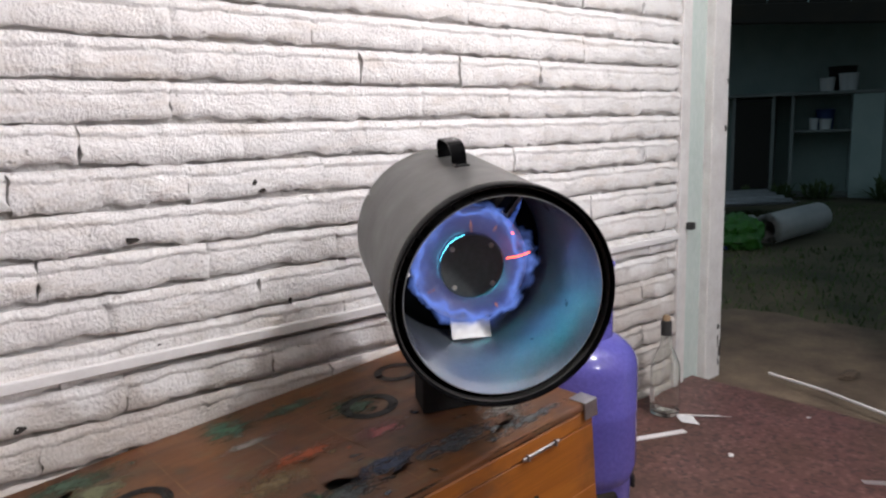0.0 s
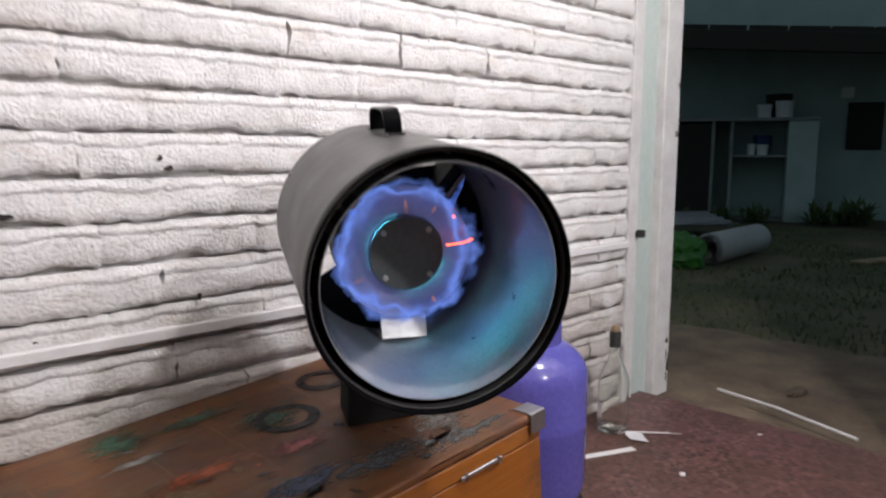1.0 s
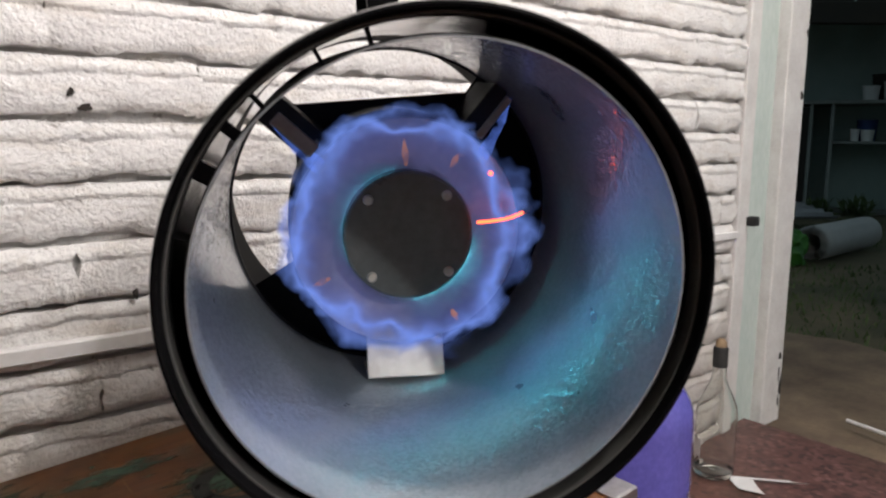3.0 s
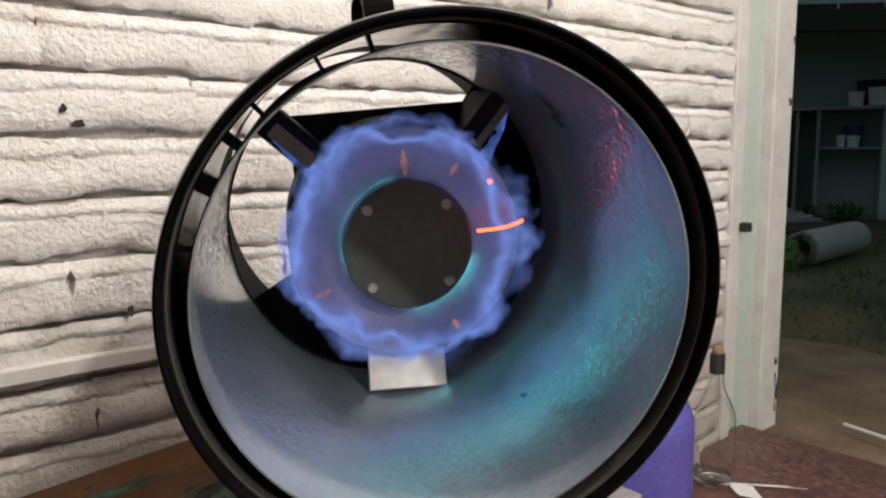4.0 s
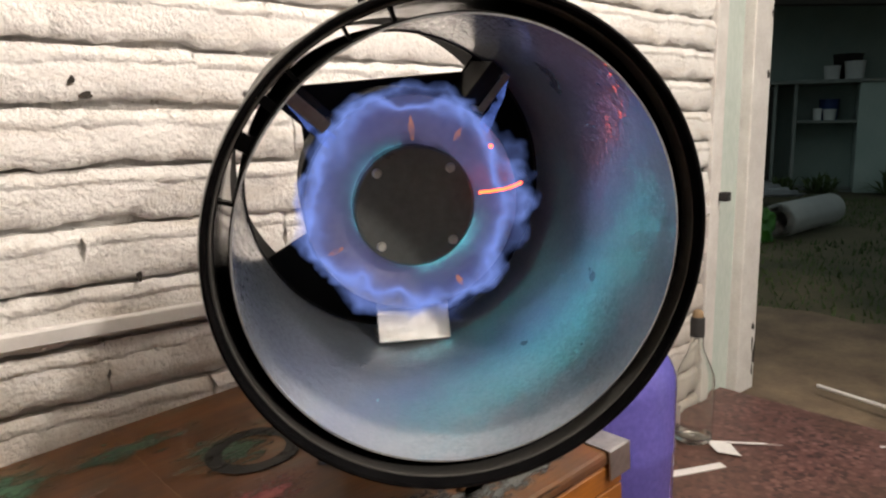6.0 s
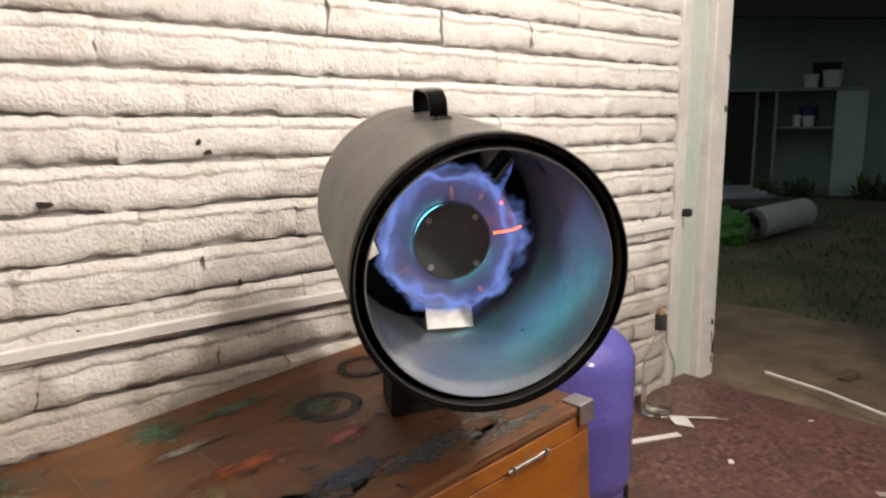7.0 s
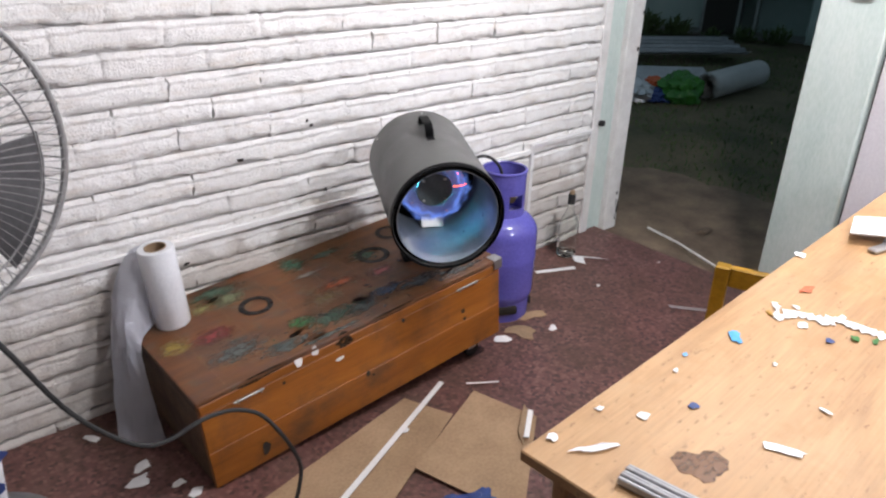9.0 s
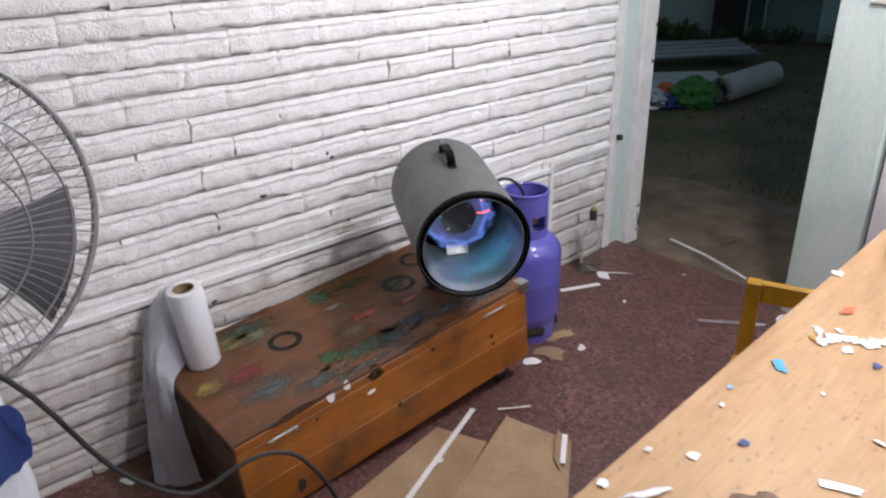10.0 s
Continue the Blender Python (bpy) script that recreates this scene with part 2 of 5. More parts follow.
def flame(name, seed, edge, mid=(0.006, -0.0096)):
    """A sheet of burning gas round the burner: dim violet over the plate, bright blue along its wavering outer edge."""
    m = bpy.data.materials.new(name)
    m.use_nodes = True
    nt = m.node_tree
    nt.nodes.clear()
    out = nt.nodes.new("ShaderNodeOutputMaterial")
    co = nt.nodes.new("ShaderNodeTexCoord").outputs["Object"]
    mp = nt.nodes.new("ShaderNodeMapping")
    mp.inputs["Location"].default_value = (-mid[0], 0, -mid[1])
    mp.inputs["Scale"].default_value = (1, 0, 1)
    nt.links.new(co, mp.inputs["Vector"])
    ln = nt.nodes.new("ShaderNodeVectorMath")
    ln.operation = "LENGTH"
    nt.links.new(mp.outputs["Vector"], ln.inputs[0])
    sh = nt.nodes.new("ShaderNodeMapping")
    sh.inputs["Location"].default_value = (seed, 0, seed * 0.7)
    nt.links.new(co, sh.inputs["Vector"])
    wob = tex(nt, sh.outputs["Vector"], 16.0, 3.2, 0.52)
    a1 = nt.nodes.new("ShaderNodeMath")
    a1.operation = "MULTIPLY_ADD"
    nt.links.new(wob, a1.inputs[0])
    a1.inputs[1].default_value = 0.085
    nt.links.new(ln.outputs["Value"], a1.inputs[2])
    a2 = nt.nodes.new("ShaderNodeMath")
    a2.operation = "MULTIPLY_ADD"
    nt.links.new(a1.outputs[0], a2.inputs[0])
    a2.inputs[1].default_value = 10.0
    a2.inputs[2].default_value = -0.435
    amount = ramp(nt, a2.outputs[0], [(0.48, 0.0), (0.56, 0.22), (0.74, 0.18), (0.84, 0.26), (0.91, edge), (0.95, edge * 0.55), (1.0, 0.0)])
    streak = ramp(nt, tex(nt, sh.outputs["Vector"], 17.0, 4, 0.6), [(0.34, 0.25), (0.64, 1.0)])
    mul = nt.nodes.new("ShaderNodeMath")
    mul.operation = "MULTIPLY"
    nt.links.new(amount, mul.inputs[0])
    nt.links.new(streak, mul.inputs[1])
    em = nd(nt, "ShaderNodeEmission", Strength=1.3)
    hue = ramp(nt, a2.outputs[0], [(0.55, (0.10, 0.10, 0.25)), (0.80, (0.085, 0.11, 0.36)), (0.92, (0.16, 0.28, 0.85))])
    nt.links.new(hue, em.inputs["Color"])
    mx = nt.nodes.new("ShaderNodeMixShader")
    nt.links.new(mul.outputs[0], mx.inputs[0])
    nt.links.new(nt.nodes.new("ShaderNodeBsdfTransparent").outputs[0], mx.inputs[1])
    nt.links.new(em.outputs[0], mx.inputs[2])
    nt.links.new(mx.outputs[0], out.inputs["Surface"])
    return m


M = dict(
    brick=brick_paint("white_painted_brick"),
    terrazzo=terrazzo("red_terrazzo"),
    plaster=plain("cream_plaster", (0.60, 0.58, 0.54), (0.72, 0.70, 0.66), 3, 0.75, kind="World"),
    dull=plain("dull_brown_boards", (0.10, 0.085, 0.07), (0.17, 0.145, 0.12), 3, 0.75, kind="World"),
    lilac=plain("pale_lilac_wall_paint", (0.60, 0.57, 0.60), (0.68, 0.65, 0.68), 3, 0.7, kind="World"),
    mint=plain("pale_mint_paint", (0.50, 0.60, 0.56), (0.62, 0.69, 0.65), 7, 0.55, kind="World", stretch=(1, 1, 0.35)),
    jamb=plain("chipped_white_paint", (0.66, 0.64, 0.62), (0.80, 0.79, 0.77), 16, 0.5, kind="World"),
    pvc=plain("white_plastic", (0.72, 0.71, 0.70), (0.82, 0.81, 0.80), 8, 0.4, relief=0.05),
    chest=wood("orange_varnished_pine", (0.20, 0.064, 0.009), (0.30, 0.098, 0.012), (0.39, 0.138, 0.020), (1.0, 9, 9), 0.42, grime=0.62),
    chest_end=wood("blotchy_dark_pine", (0.05, 0.03, 0.02), (0.11, 0.065, 0.035), (0.18, 0.11, 0.06), (9, 1.2, 9), 0.6, grime=0.7),
    lid=wood("paint_stained_brown_board", (0.070, 0.027, 0.010), (0.135, 0.050, 0.015), (0.20, 0.080, 0.024), (1.0, 8, 8), 0.42, grime=0.8, paint=0.55),
    ply=wood("worn_plywood", (0.30, 0.16, 0.065), (0.41, 0.238, 0.105), (0.48, 0.30, 0.145), (1.0, 4.5, 4.5), 0.55, grime=0.18, flecks=0.7),
    yellow=plain("worn_yellow_paint", (0.32, 0.165, 0.008), (0.48, 0.27, 0.015), 14, 0.42, relief=0.1),
    card=plain("brown_cardboard", (0.28, 0.18, 0.10), (0.40, 0.27, 0.16), 6, 0.8, kind="World"),
    paper=plain("white_paper", (0.70, 0.70, 0.70), (0.80, 0.80, 0.80), 10, 0.7),
    shell=plain("grey_powder_coat", (0.080, 0.081, 0.077), (0.098, 0.098, 0.094), 9, 0.40, metal=0.0, grain=300, relief=0.06),
    black=plain("gloss_black_enamel", (0.008, 0.008, 0.009), (0.016, 0.016, 0.017), 12, 0.16, relief=0.03),
    enamel=enamel("deep_black_gloss_enamel"),
    # steel with a slight blue cast: flame light put into the colour
    plate=galvanised("flame_lit_steel", (0.30, 0.30, 0.33), (0.44, 0.44, 0.48), 0.44, 210.0, 0.2),
    dark=plain("soot_black_steel", (0.012, 0.012, 0.013), (0.03, 0.03, 0.032), 18, 0.5, metal=0.5),
    disc=plain("dark_grey_steel_disc", (0.14, 0.16, 0.16), (0.19, 0.21, 0.205), 14, 0.32, metal=0.2, relief=0.03),
    # bluish zinc: the flame's blue light is put into the base colour
    galv=galvanised("blue_lit_zinc_sheet", (0.36, 0.42, 0.46), (0.56, 0.61, 0.64), 0.34, 400.0, 0.60, 0.50, 1.0),
    bright=galvanised("bright_zinc_sheet", (0.70, 0.69, 0.66), (0.86, 0.85, 0.82), 0.36),
    violet=plain("violet_enamel", (0.095, 0.088, 0.36), (0.13, 0.12, 0.45), 6, 0.14, relief=0.05),
    rubber=plain("black_rubber", (0.015, 0.015, 0.015), (0.03, 0.03, 0.03), 20, 0.7),
    brass=plain("worn_brass", (0.35, 0.26, 0.10), (0.5, 0.38, 0.16), 20, 0.4, metal=0.9),
    film=plain("white_plastic_film", (0.66, 0.67, 0.70), (0.80, 0.81, 0.83), 5, 0.2, relief=0.05),
    loose=clear_film("thin_glossy_film"),
    kraft=plain("brown_card_core", (0.22, 0.15, 0.09), (0.32, 0.22, 0.13), 10, 0.8),
    fan=plain("grey_fan_plastic", (0.10, 0.10, 0.105), (0.17, 0.17, 0.175), 10, 0.4),
    wire=plain("grey_coated_wire", (0.28, 0.28, 0.28), (0.38, 0.38, 0.38), 10, 0.35, metal=0.4, relief=0),
    sack=plain("white_woven_sack", (0.55, 0.57, 0.60), (0.70, 0.72, 0.75), 9, 0.6, grain=260, relief=0.3),
    blue=plain("blue_print", (0.02, 0.04, 0.15), (0.03, 0.065, 0.22), 12, 0.5),
    sky=plain("light_blue_tape", (0.05, 0.28, 0.62), (0.08, 0.36, 0.70), 20, 0.4),
    green=plain("green_tarpaulin", (0.02, 0.11, 0.012), (0.04, 0.18, 0.02), 8, 0.5),
    orange=plain("orange_sack", (0.45, 0.09, 0.03), (0.55, 0.14, 0.05), 8, 0.6),
    soil=plain("dark_soil_and_grass", (0.045, 0.050, 0.022), (0.15, 0.115, 0.068), 1.6, 0.95, kind="World", grain=30, relief=0.6),
    grass=plain("dark_grass", (0.06, 0.10, 0.03), (0.12, 0.16, 0.06), 4, 0.7, relief=0),
    slab=plain("dusty_concrete", (0.075, 0.050, 0.034), (0.21, 0.155, 0.105), 5.0, 0.9, kind="World", grain=60, relief=0.5),
    outwall=plain("old_green_render", (0.34, 0.44, 0.41), (0.46, 0.54, 0.50), 2.0, 0.85, kind="World"),
    roof=plain("dark_roof_boards", (0.03, 0.025, 0.02), (0.05, 0.04, 0.03), 5, 0.9),
    shelfwood=plain("grey_painted_wood", (0.20, 0.21, 0.20), (0.32, 0.33, 0.31), 5, 0.7),
    glass=glass("clear_glass", (0.97, 0.99, 0.97)),
    channel=plain("grey_plastic_channel", (0.30, 0.30, 0.31), (0.38, 0.38, 0.39), 14, 0.45),
    # near-white zinc: the lamp's glint on the bracket is put into the colour
    glint=galvanised("glint_white_zinc", (0.80, 0.79, 0.76), (0.92, 0.91, 0.88), 0.30, 210.0, 0.3, 0.45),
    steel=plain("worn_steel", (0.35, 0.35, 0.36), (0.5, 0.5, 0.5), 18, 0.35, metal=0.9),
    alu=plain("ribbed_aluminium", (0.50, 0.50, 0.52), (0.62, 0.62, 0.64), 14, 0.4, metal=0.6),
    seam=plain("pale_board_seam", (0.10, 0.045, 0.018), (0.26, 0.15, 0.075), 30, 0.6, relief=0),
    boltzinc=plain("pale_zinc_bolt", (0.70, 0.68, 0.60), (0.80, 0.78, 0.70), 60, 0.35, metal=0.15, relief=0),
    matt_black=plain("matt_black_finish", (0.006, 0.006, 0.006), (0.014, 0.014, 0.014), 20, 0.95, relief=0),
    # near-black for knots, chips and dark parts, and for shade in openings
    near_black=plain("near_black_brown", (0.02, 0.017, 0.014), (0.04, 0.033, 0.028), 40, 0.9),
    flame_back=flame("violet_gas_flame", 0.0, 0.75),
    flame_mid=flame("violet_gas_flame", 3.7, 0.45),
    flame_front=flame("violet_gas_flame", 8.1, 0.22),
    cyan=glow("cyan_flame_slit", (0.10, 0.72, 1.0), 7.0),
    cyan_hot=glow("cyan_flame_root", (0.08, 0.75, 0.95), 28.0),
    spark=glow("orange_flame_tip", (1.0, 0.38, 0.16), 0.5, 60.0, 0.35, 0.7),
    wisp=glow("blue_flame_wisp", (0.13, 0.26, 1.0), 1.1, 46.0, 0.38, 0.72, most=0.75),
    hot=glow("red_hot_wire", (1.0, 0.09, 0.03), 6.0),
)


# ---------------------------------------------------------------- mesh tools
def part(name, bm, material, parent=None, label="", smooth=False):
    me = bpy.data.meshes.new(name)
    bmesh.ops.recalc_face_normals(bm, faces=bm.faces)
    bm.to_mesh(me)
    bm.free()
    me.materials.append(M[material])
    if smooth:
        me.shade_smooth()
        me.set_sharp_from_angle(angle=radians(38))
    ob = new(name, me)
    ob.parent = parent
    if label:
        tagged(ob, label)
    return ob


def thing(name, m, label, category, group="", kind=""):
    ob = new(name)
    ob.empty_display_size = 0.05
    ob.matrix_world = m
    return tagged(ob, label, category, group, kind)


def solid(name, bm, material, m, label, category, group="", kind="", smooth=False):
    """A thing of one mesh."""
    ob = part(name, bm, material, None, "", smooth)
    ob.matrix_world = m
    return tagged(ob, label, category, group, kind)


def box(x0, x1, y0, y1, z0, z1, bevel=0.0, seg=1, bm=None, m=None):
    own = bmesh.new()
    vs = [own.verts.new((x, y, z)) for x in (x0, x1) for y in (y0, y1) for z in (z0, z1)]
    for q in ((0, 1, 3, 2), (4, 6, 7, 5), (0, 4, 5, 1), (2, 3, 7, 6), (0, 2, 6, 4), (1, 5, 7, 3)):
        own.faces.new([vs[i] for i in q])
    if bevel:
        bmesh.ops.bevel(own, geom=own.edges[:], offset=bevel, segments=seg, profile=0.5, affect="EDGES")
    if m is not None:
        own.transform(m)
    if bm is None:
        return own
    merge(bm, own)
    return bm


def merge(bm, other):
    me = bpy.data.meshes.new("tmp")
    other.to_mesh(me)
    other.free()
    bm.from_mesh(me)
    bpy.data.meshes.remove(me)


def lathe(profile, n=48, axis="Z", closed=False, bm=None):
    """Turn (radius, height) pairs round an axis."""
    bm = bm or bmesh.new()
    rings = []
    for r, h in profile:
        ring = []
        for i in range(n):
            a = 2 * math.pi * i / n
            p = (r * math.cos(a), r * math.sin(a), h)
            ring.append(bm.verts.new(p if axis == "Z" else (p[0], h, p[1])))
        rings.append(ring)
    pairs = list(zip(rings, rings[1:])) + ([(rings[-1], rings[0])] if closed else [])
    for a, b in pairs:
        for i in range(n):
            j = (i + 1) % n
            bm.faces.new((a[i], a[j], b[j], b[i]))
    if not closed:
        for ring, r in ((rings[0], profile[0][0]), (rings[-1], profile[-1][0])):
            if r < 0.0006:
                bmesh.ops.contextual_create(bm, geom=ring)
    return bm


def tube(points, radius, n=8, bm=None, cap=True):
    """A round bar along a smooth line through the points."""
    bm = bm or bmesh.new()
    pts = [Vector(p) for p in points]
    rings = []
    side = None
    for i, p in enumerate(pts):
        d = (pts[min(i + 1, len(pts) - 1)] - pts[max(i - 1, 0)]).normalized()
        if side is None:
            side = d.orthogonal().normalized()
        side = (side - d * side.dot(d)).normalized()
        up = d.cross(side)
        rings.append([bm.verts.new(p + radius * (math.cos(2 * math.pi * k / n) * side + math.sin(2 * math.pi * k / n) * up)) for k in range(n)])
    for a, b in zip(rings, rings[1:]):
        for k in range(n):
            bm.faces.new((a[k], a[(k + 1) % n], b[(k + 1) % n], b[k]))
    if cap:
        bm.faces.new(rings[0])
        bm.faces.new(rings[-1])
    return bm


def spline(ctrl, steps=8):
    """Catmull-Rom through the control points."""
    c = [Vector(p) for p in ctrl]
    c = [2 * c[0] - c[1]] + c + [2 * c[-1] - c[-2]]
    out = []
    for a, b, d, e in zip(c, c[1:], c[2:], c[3:]):
        for i in range(steps):
            t = i / steps
            out.append(0.5 * (2 * b + (d - a) * t + (2 * a - 5 * b + 4 * d - e) * t * t + (3 * b - a - 3 * d + e) * t ** 3))
    return out + [c[-2]]


def ribbon(points, width_dir, width, thick, bm=None):
    """A flat strip along the points."""
    bm = bm or bmesh.new()
    pts = [Vector(p) for p in points]
    w = Vector(width_dir).normalized() * width / 2
    rings = []
    for i, p in enumerate(pts):
        d = (pts[min(i + 1, len(pts) - 1)] - pts[max(i - 1, 0)]).normalized()
        t = d.cross(w).normalized() * thick / 2
        rings.append([bm.verts.new(p + a) for a in (w + t, -w + t, -w - t, w - t)])
    for a, b in zip(rings, rings[1:]):
        for k in range(4):
            bm.faces.new((a[k], a[(k + 1) % 4], b[(k + 1) % 4], b[k]))
    bm.faces.new(rings[0])
    bm.faces.new(rings[-1])
    return bm


def blob(rx, ry, seed, thick=0.0008, n=22, rough=0.45):
    """A thin flat piece with an uneven outline."""
    rnd = random.Random(seed)
    bm = bmesh.new()
    top, bot = [], []
    ph = [rnd.uniform(0, 6.3) for _ in range(4)]
    for i in range(n):
        a = 2 * math.pi * i / n
        k = 1 + rough * (0.4 * math.sin(2 * a + ph[0]) + 0.35 * math.sin(3 * a + ph[1]) + 0.25 * math.sin(5 * a + ph[2]) + 0.3 * rnd.uniform(-1, 1))
        top.append(bm.verts.new((rx * k * math.cos(a), ry * k * math.sin(a), thick)))
        bot.append(bm.verts.new((rx * k * math.cos(a), ry * k * math.sin(a), 0)))
    bm.faces.new(top)
    bm.faces.new(bot)
    for i in range(n):
        bm.faces.new((top[i], top[(i + 1) % n], bot[(i + 1) % n], bot[i]))
    return bm


def sheet(corners, z, thick, curl=0.0, n=8, seed=0):
    """A slightly wavy sheet of four corners lying at height z."""
    rnd = random.Random(seed)
    a, b, c, d = [Vector((*p, 0)) for p in corners]
    bm = bmesh.new()
    off = rnd.uniform(0, 50)
    tops, bots = [], []
    for i in range(n + 1):
        rt, rb = [], []
        for j in range(n + 1):
            u, v = i / n, j / n
            p = (a * (1 - u) + b * u) * (1 - v) + (d * (1 - u) + c * u) * v
            h = curl * (0.5 + 0.5 * noise.noise(Vector((p.x * 5 + off, p.y * 5, 0)))) + curl * 0.6 * abs(2 * u - 1) ** 3
            rt.append(bm.verts.new((p.x, p.y, z + h + thick)))
            rb.append(bm.verts.new((p.x, p.y, z + h)))
        tops.append(rt)
        bots.append(rb)
    for i in range(n):
        for j in range(n):
            bm.faces.new((tops[i][j], tops[i + 1][j], tops[i + 1][j + 1], tops[i][j + 1]))
            bm.faces.new((bots[i][j], bots[i][j + 1], bots[i + 1][j + 1], bots[i + 1][j]))
    for k in range(n):
        for p, q in (((k, 0), (k + 1, 0)), ((k, n), (k + 1, n)), ((0, k), (0, k + 1)), ((n, k), (n, k + 1))):
            bm.faces.new((tops[p[0]][p[1]], tops[q[0]][q[1]], bots[q[0]][q[1]], bots[p[0]][p[1]]))
    return bm


I4 = Matrix.Identity(4)

# ---------------------------------------------------------------- the room
EAST = Matrix.Translation((2.50, -0.03, 0)) @ Matrix.Rotation(radians(-99.6), 4, "Z")   # local x runs along the open side
tagged(part("floor", box(-4.5, 2.42, -8.0, 0.12, -0.2, 0.0), "terrazzo"), "worn red terrazzo floor with dusty patches", "floor", kind="structure")
wall_north = tagged(part("wall_north", box(-4.5, 2.338, 0.010, 0.16, -0.05, 2.6), "brick"), "white-painted brick wall with dark uneven joints", "wall", kind="structure")
tagged(part("wall_west", box(-4.65, -4.5, -8.15, 0.16, -0.05, 2.8), "dull"), "plain dull brown side wall", "wall", kind="structure")
tagged(part("wall_south", box(-4.5, 1.6, -8.15, -8.0, -0.05, 2.8), "dull"), "plain dull brown rear wall", "wall", kind="structure")
tagged(part("ceiling", box(-4.65, 2.9, -8.15, 0.16, 2.6, 2.72), "plaster"), "plain pale plastered ceiling", "ceiling", kind="structure")

wall_east = part("wall_east", box(1.135, 8.2, -0.02, 0.13, -0.05, 2.6, m=EAST), "lilac")
tagged(wall_east, "pale lilac painted wall beside the opening", "wall", kind="structure")
tagged(part("lintel", box(-0.12, 1.13, 0.0, 0.13, 2.1, 2.6, m=EAST), "plaster"), "plain beam over the wide opening", "lintel", kind="structure")

post_1 = part("door_post_1", box(2.340, 2.456, -0.004, 0.15, -0.05, 2.6, 0.004), "mint")
tagged(post_1, "pale mint-painted post with worn streaks", "door post", kind="structure")
part("jamb", box(2.458, 2.556, -0.032, 0.12, -0.05, 2.1, 0.004, 2), "jamb", post_1, "chipped white wooden jamb")
part("edge_strip", box(2.288, 2.339, -0.020, 0.004, 0.0, 2.6, 0.002), "jamb", post_1, "thin white edge strip")
for k, (zz, hh) in enumerate(((1.02, 0.010), (0.86, 0.012), (0.11, 0.02), (0.075, 0.03), (0.03, 0.018), (0.16, 0.012))):
    chip = blob(0.004 + 0.003 * (k % 2), hh, 40 + k, 0.0006, 14)
    chip.transform(pose(2.548 - 0.006 * (k % 3), -0.0322, zz, 90, 0, 0))
    part("paint_chip", chip, "near_black", post_1)
post_2 = part("door_post_2", box(0.872, 1.118, -0.03, 0.14, -0.05, 2.6, 0.006, m=EAST), "mint")
tagged(post_2, "wide pale mint-painted post", "door post", kind="structure")
part("switch_plate", box(0.985, 1.055, -0.042, -0.031, 1.19, 1.30, 0.004, 2, m=EAST), "plaster", post_2, "cream switch plate")
# solid dark strip: the shade in this gap is put into its colour
part("shadow_gap", box(1.120, 1.134, 0.0, 0.12, -0.05, 2.6, m=EAST), "near_black", post_2, "dark strip standing in for the shaded gap beside the post")

# cable duct along the brick wall
duct = part("cable_duct", box(-2.3, 1.878, -0.026, -0.006, 0.478, 0.498, 0.002), "pvc")
tagged(duct, "white plastic cable duct along the brick wall", "cable duct", kind="structure")
part("duct_run", box(1.9, 2.287, -0.026, -0.006, 0.503, 0.522, 0.002), "pvc", duct)
part("duct_drop", box(1.879, 1.899, -0.027, -0.006, 0.10, 0.522, 0.002), "pvc", duct)
tagged(part("cable_clip", box(2.325, 2.350, -0.045, -0.021, 0.532, 0.556, 0.004, 2), "rubber"), "small black cable clip on the wall edge", "cable clip")

# ---------------------------------------------------------------- yard outside
gm = bmesh.new()
bmesh.ops.create_grid(gm, x_segments=60, y_segments=60, size=1)
gm.transform(Matrix.Diagonal((60, 60, 1, 1)))
for v in gm.verts:
    v.co.z = 0.0
tagged(part("ground", gm, "soil"), "dark bare soil and short grass of the yard", "ground", kind="structure").location = (0, 0, -0.07)
ap = blob(0.78, 0.95, 5, 0.10, 60, 0.14)
apron = part("pavement", ap, "slab")
apron.location = (2.86, -0.16, -0.125)
tagged(apron, "dusty worn concrete apron outside the opening", "pavement", kind="structure")

rg = random.Random(3)
verts, faces = [], []
for _ in range(20000):
    x, y = rg.uniform(3.3, 9.0), rg.uniform(-2.0, 4.2)
    if noise.noise(Vector((x * 0.9, y * 0.9, 2))) < -0.12 or rg.random() < 0.1:
        continue
    h, a, w = rg.uniform(0.012, 0.05), rg.uniform(0, 6.3), rg.uniform(0.003, 0.009)
    k = len(verts)
    verts += [(x - w * math.cos(a), y - w * math.sin(a), -0.072), (x + w * math.cos(a), y + w * math.sin(a), -0.072), (x + h * 0.5 * math.sin(a), y + h * 0.4 * math.cos(a), -0.07 + h)]
    faces.append((k, k + 1, k + 2))
me = bpy.data.meshes.new("grass")
me.from_pydata(verts, [], faces)
me.materials.append(M["grass"])
tagged(new("grass", me), "short dark grass growing over the yard", "grass", kind="stuff")

# ---------------------------------------------------------------- outbuilding and what lies in the yard
OUT = Matrix.Translation((9.14, 3.48, -0.07)) @ Matrix.Rotation(radians(-66.1), 4, "Z")
shed = thing("outbuilding", OUT, "old green-rendered outbuilding under a dark roof", "outbuilding")
part("wall", box(-4.0, 1.75, 0.75, 0.95, 0.0, 3.0), "outwall", shed)
part("side_wall", box(1.7505, 4.5, 0.75, 0.95, 0.0, 3.0), "outwall", shed)
for k in range(22):
    part("roof_board", box(-4.4 + 0.42 * k, -4.4 + 0.42 * k + 0.40, -0.9, 0.74, 2.28, 2.33, m=Matrix.Rotation(radians(4), 4, "Y")), "roof", shed)
part("eave_beam", box(-4.4, 4.6, -0.95, -0.85, 2.05, 2.27, 0.01, m=Matrix.Rotation(radians(4), 4, "Y")), "roof", shed)
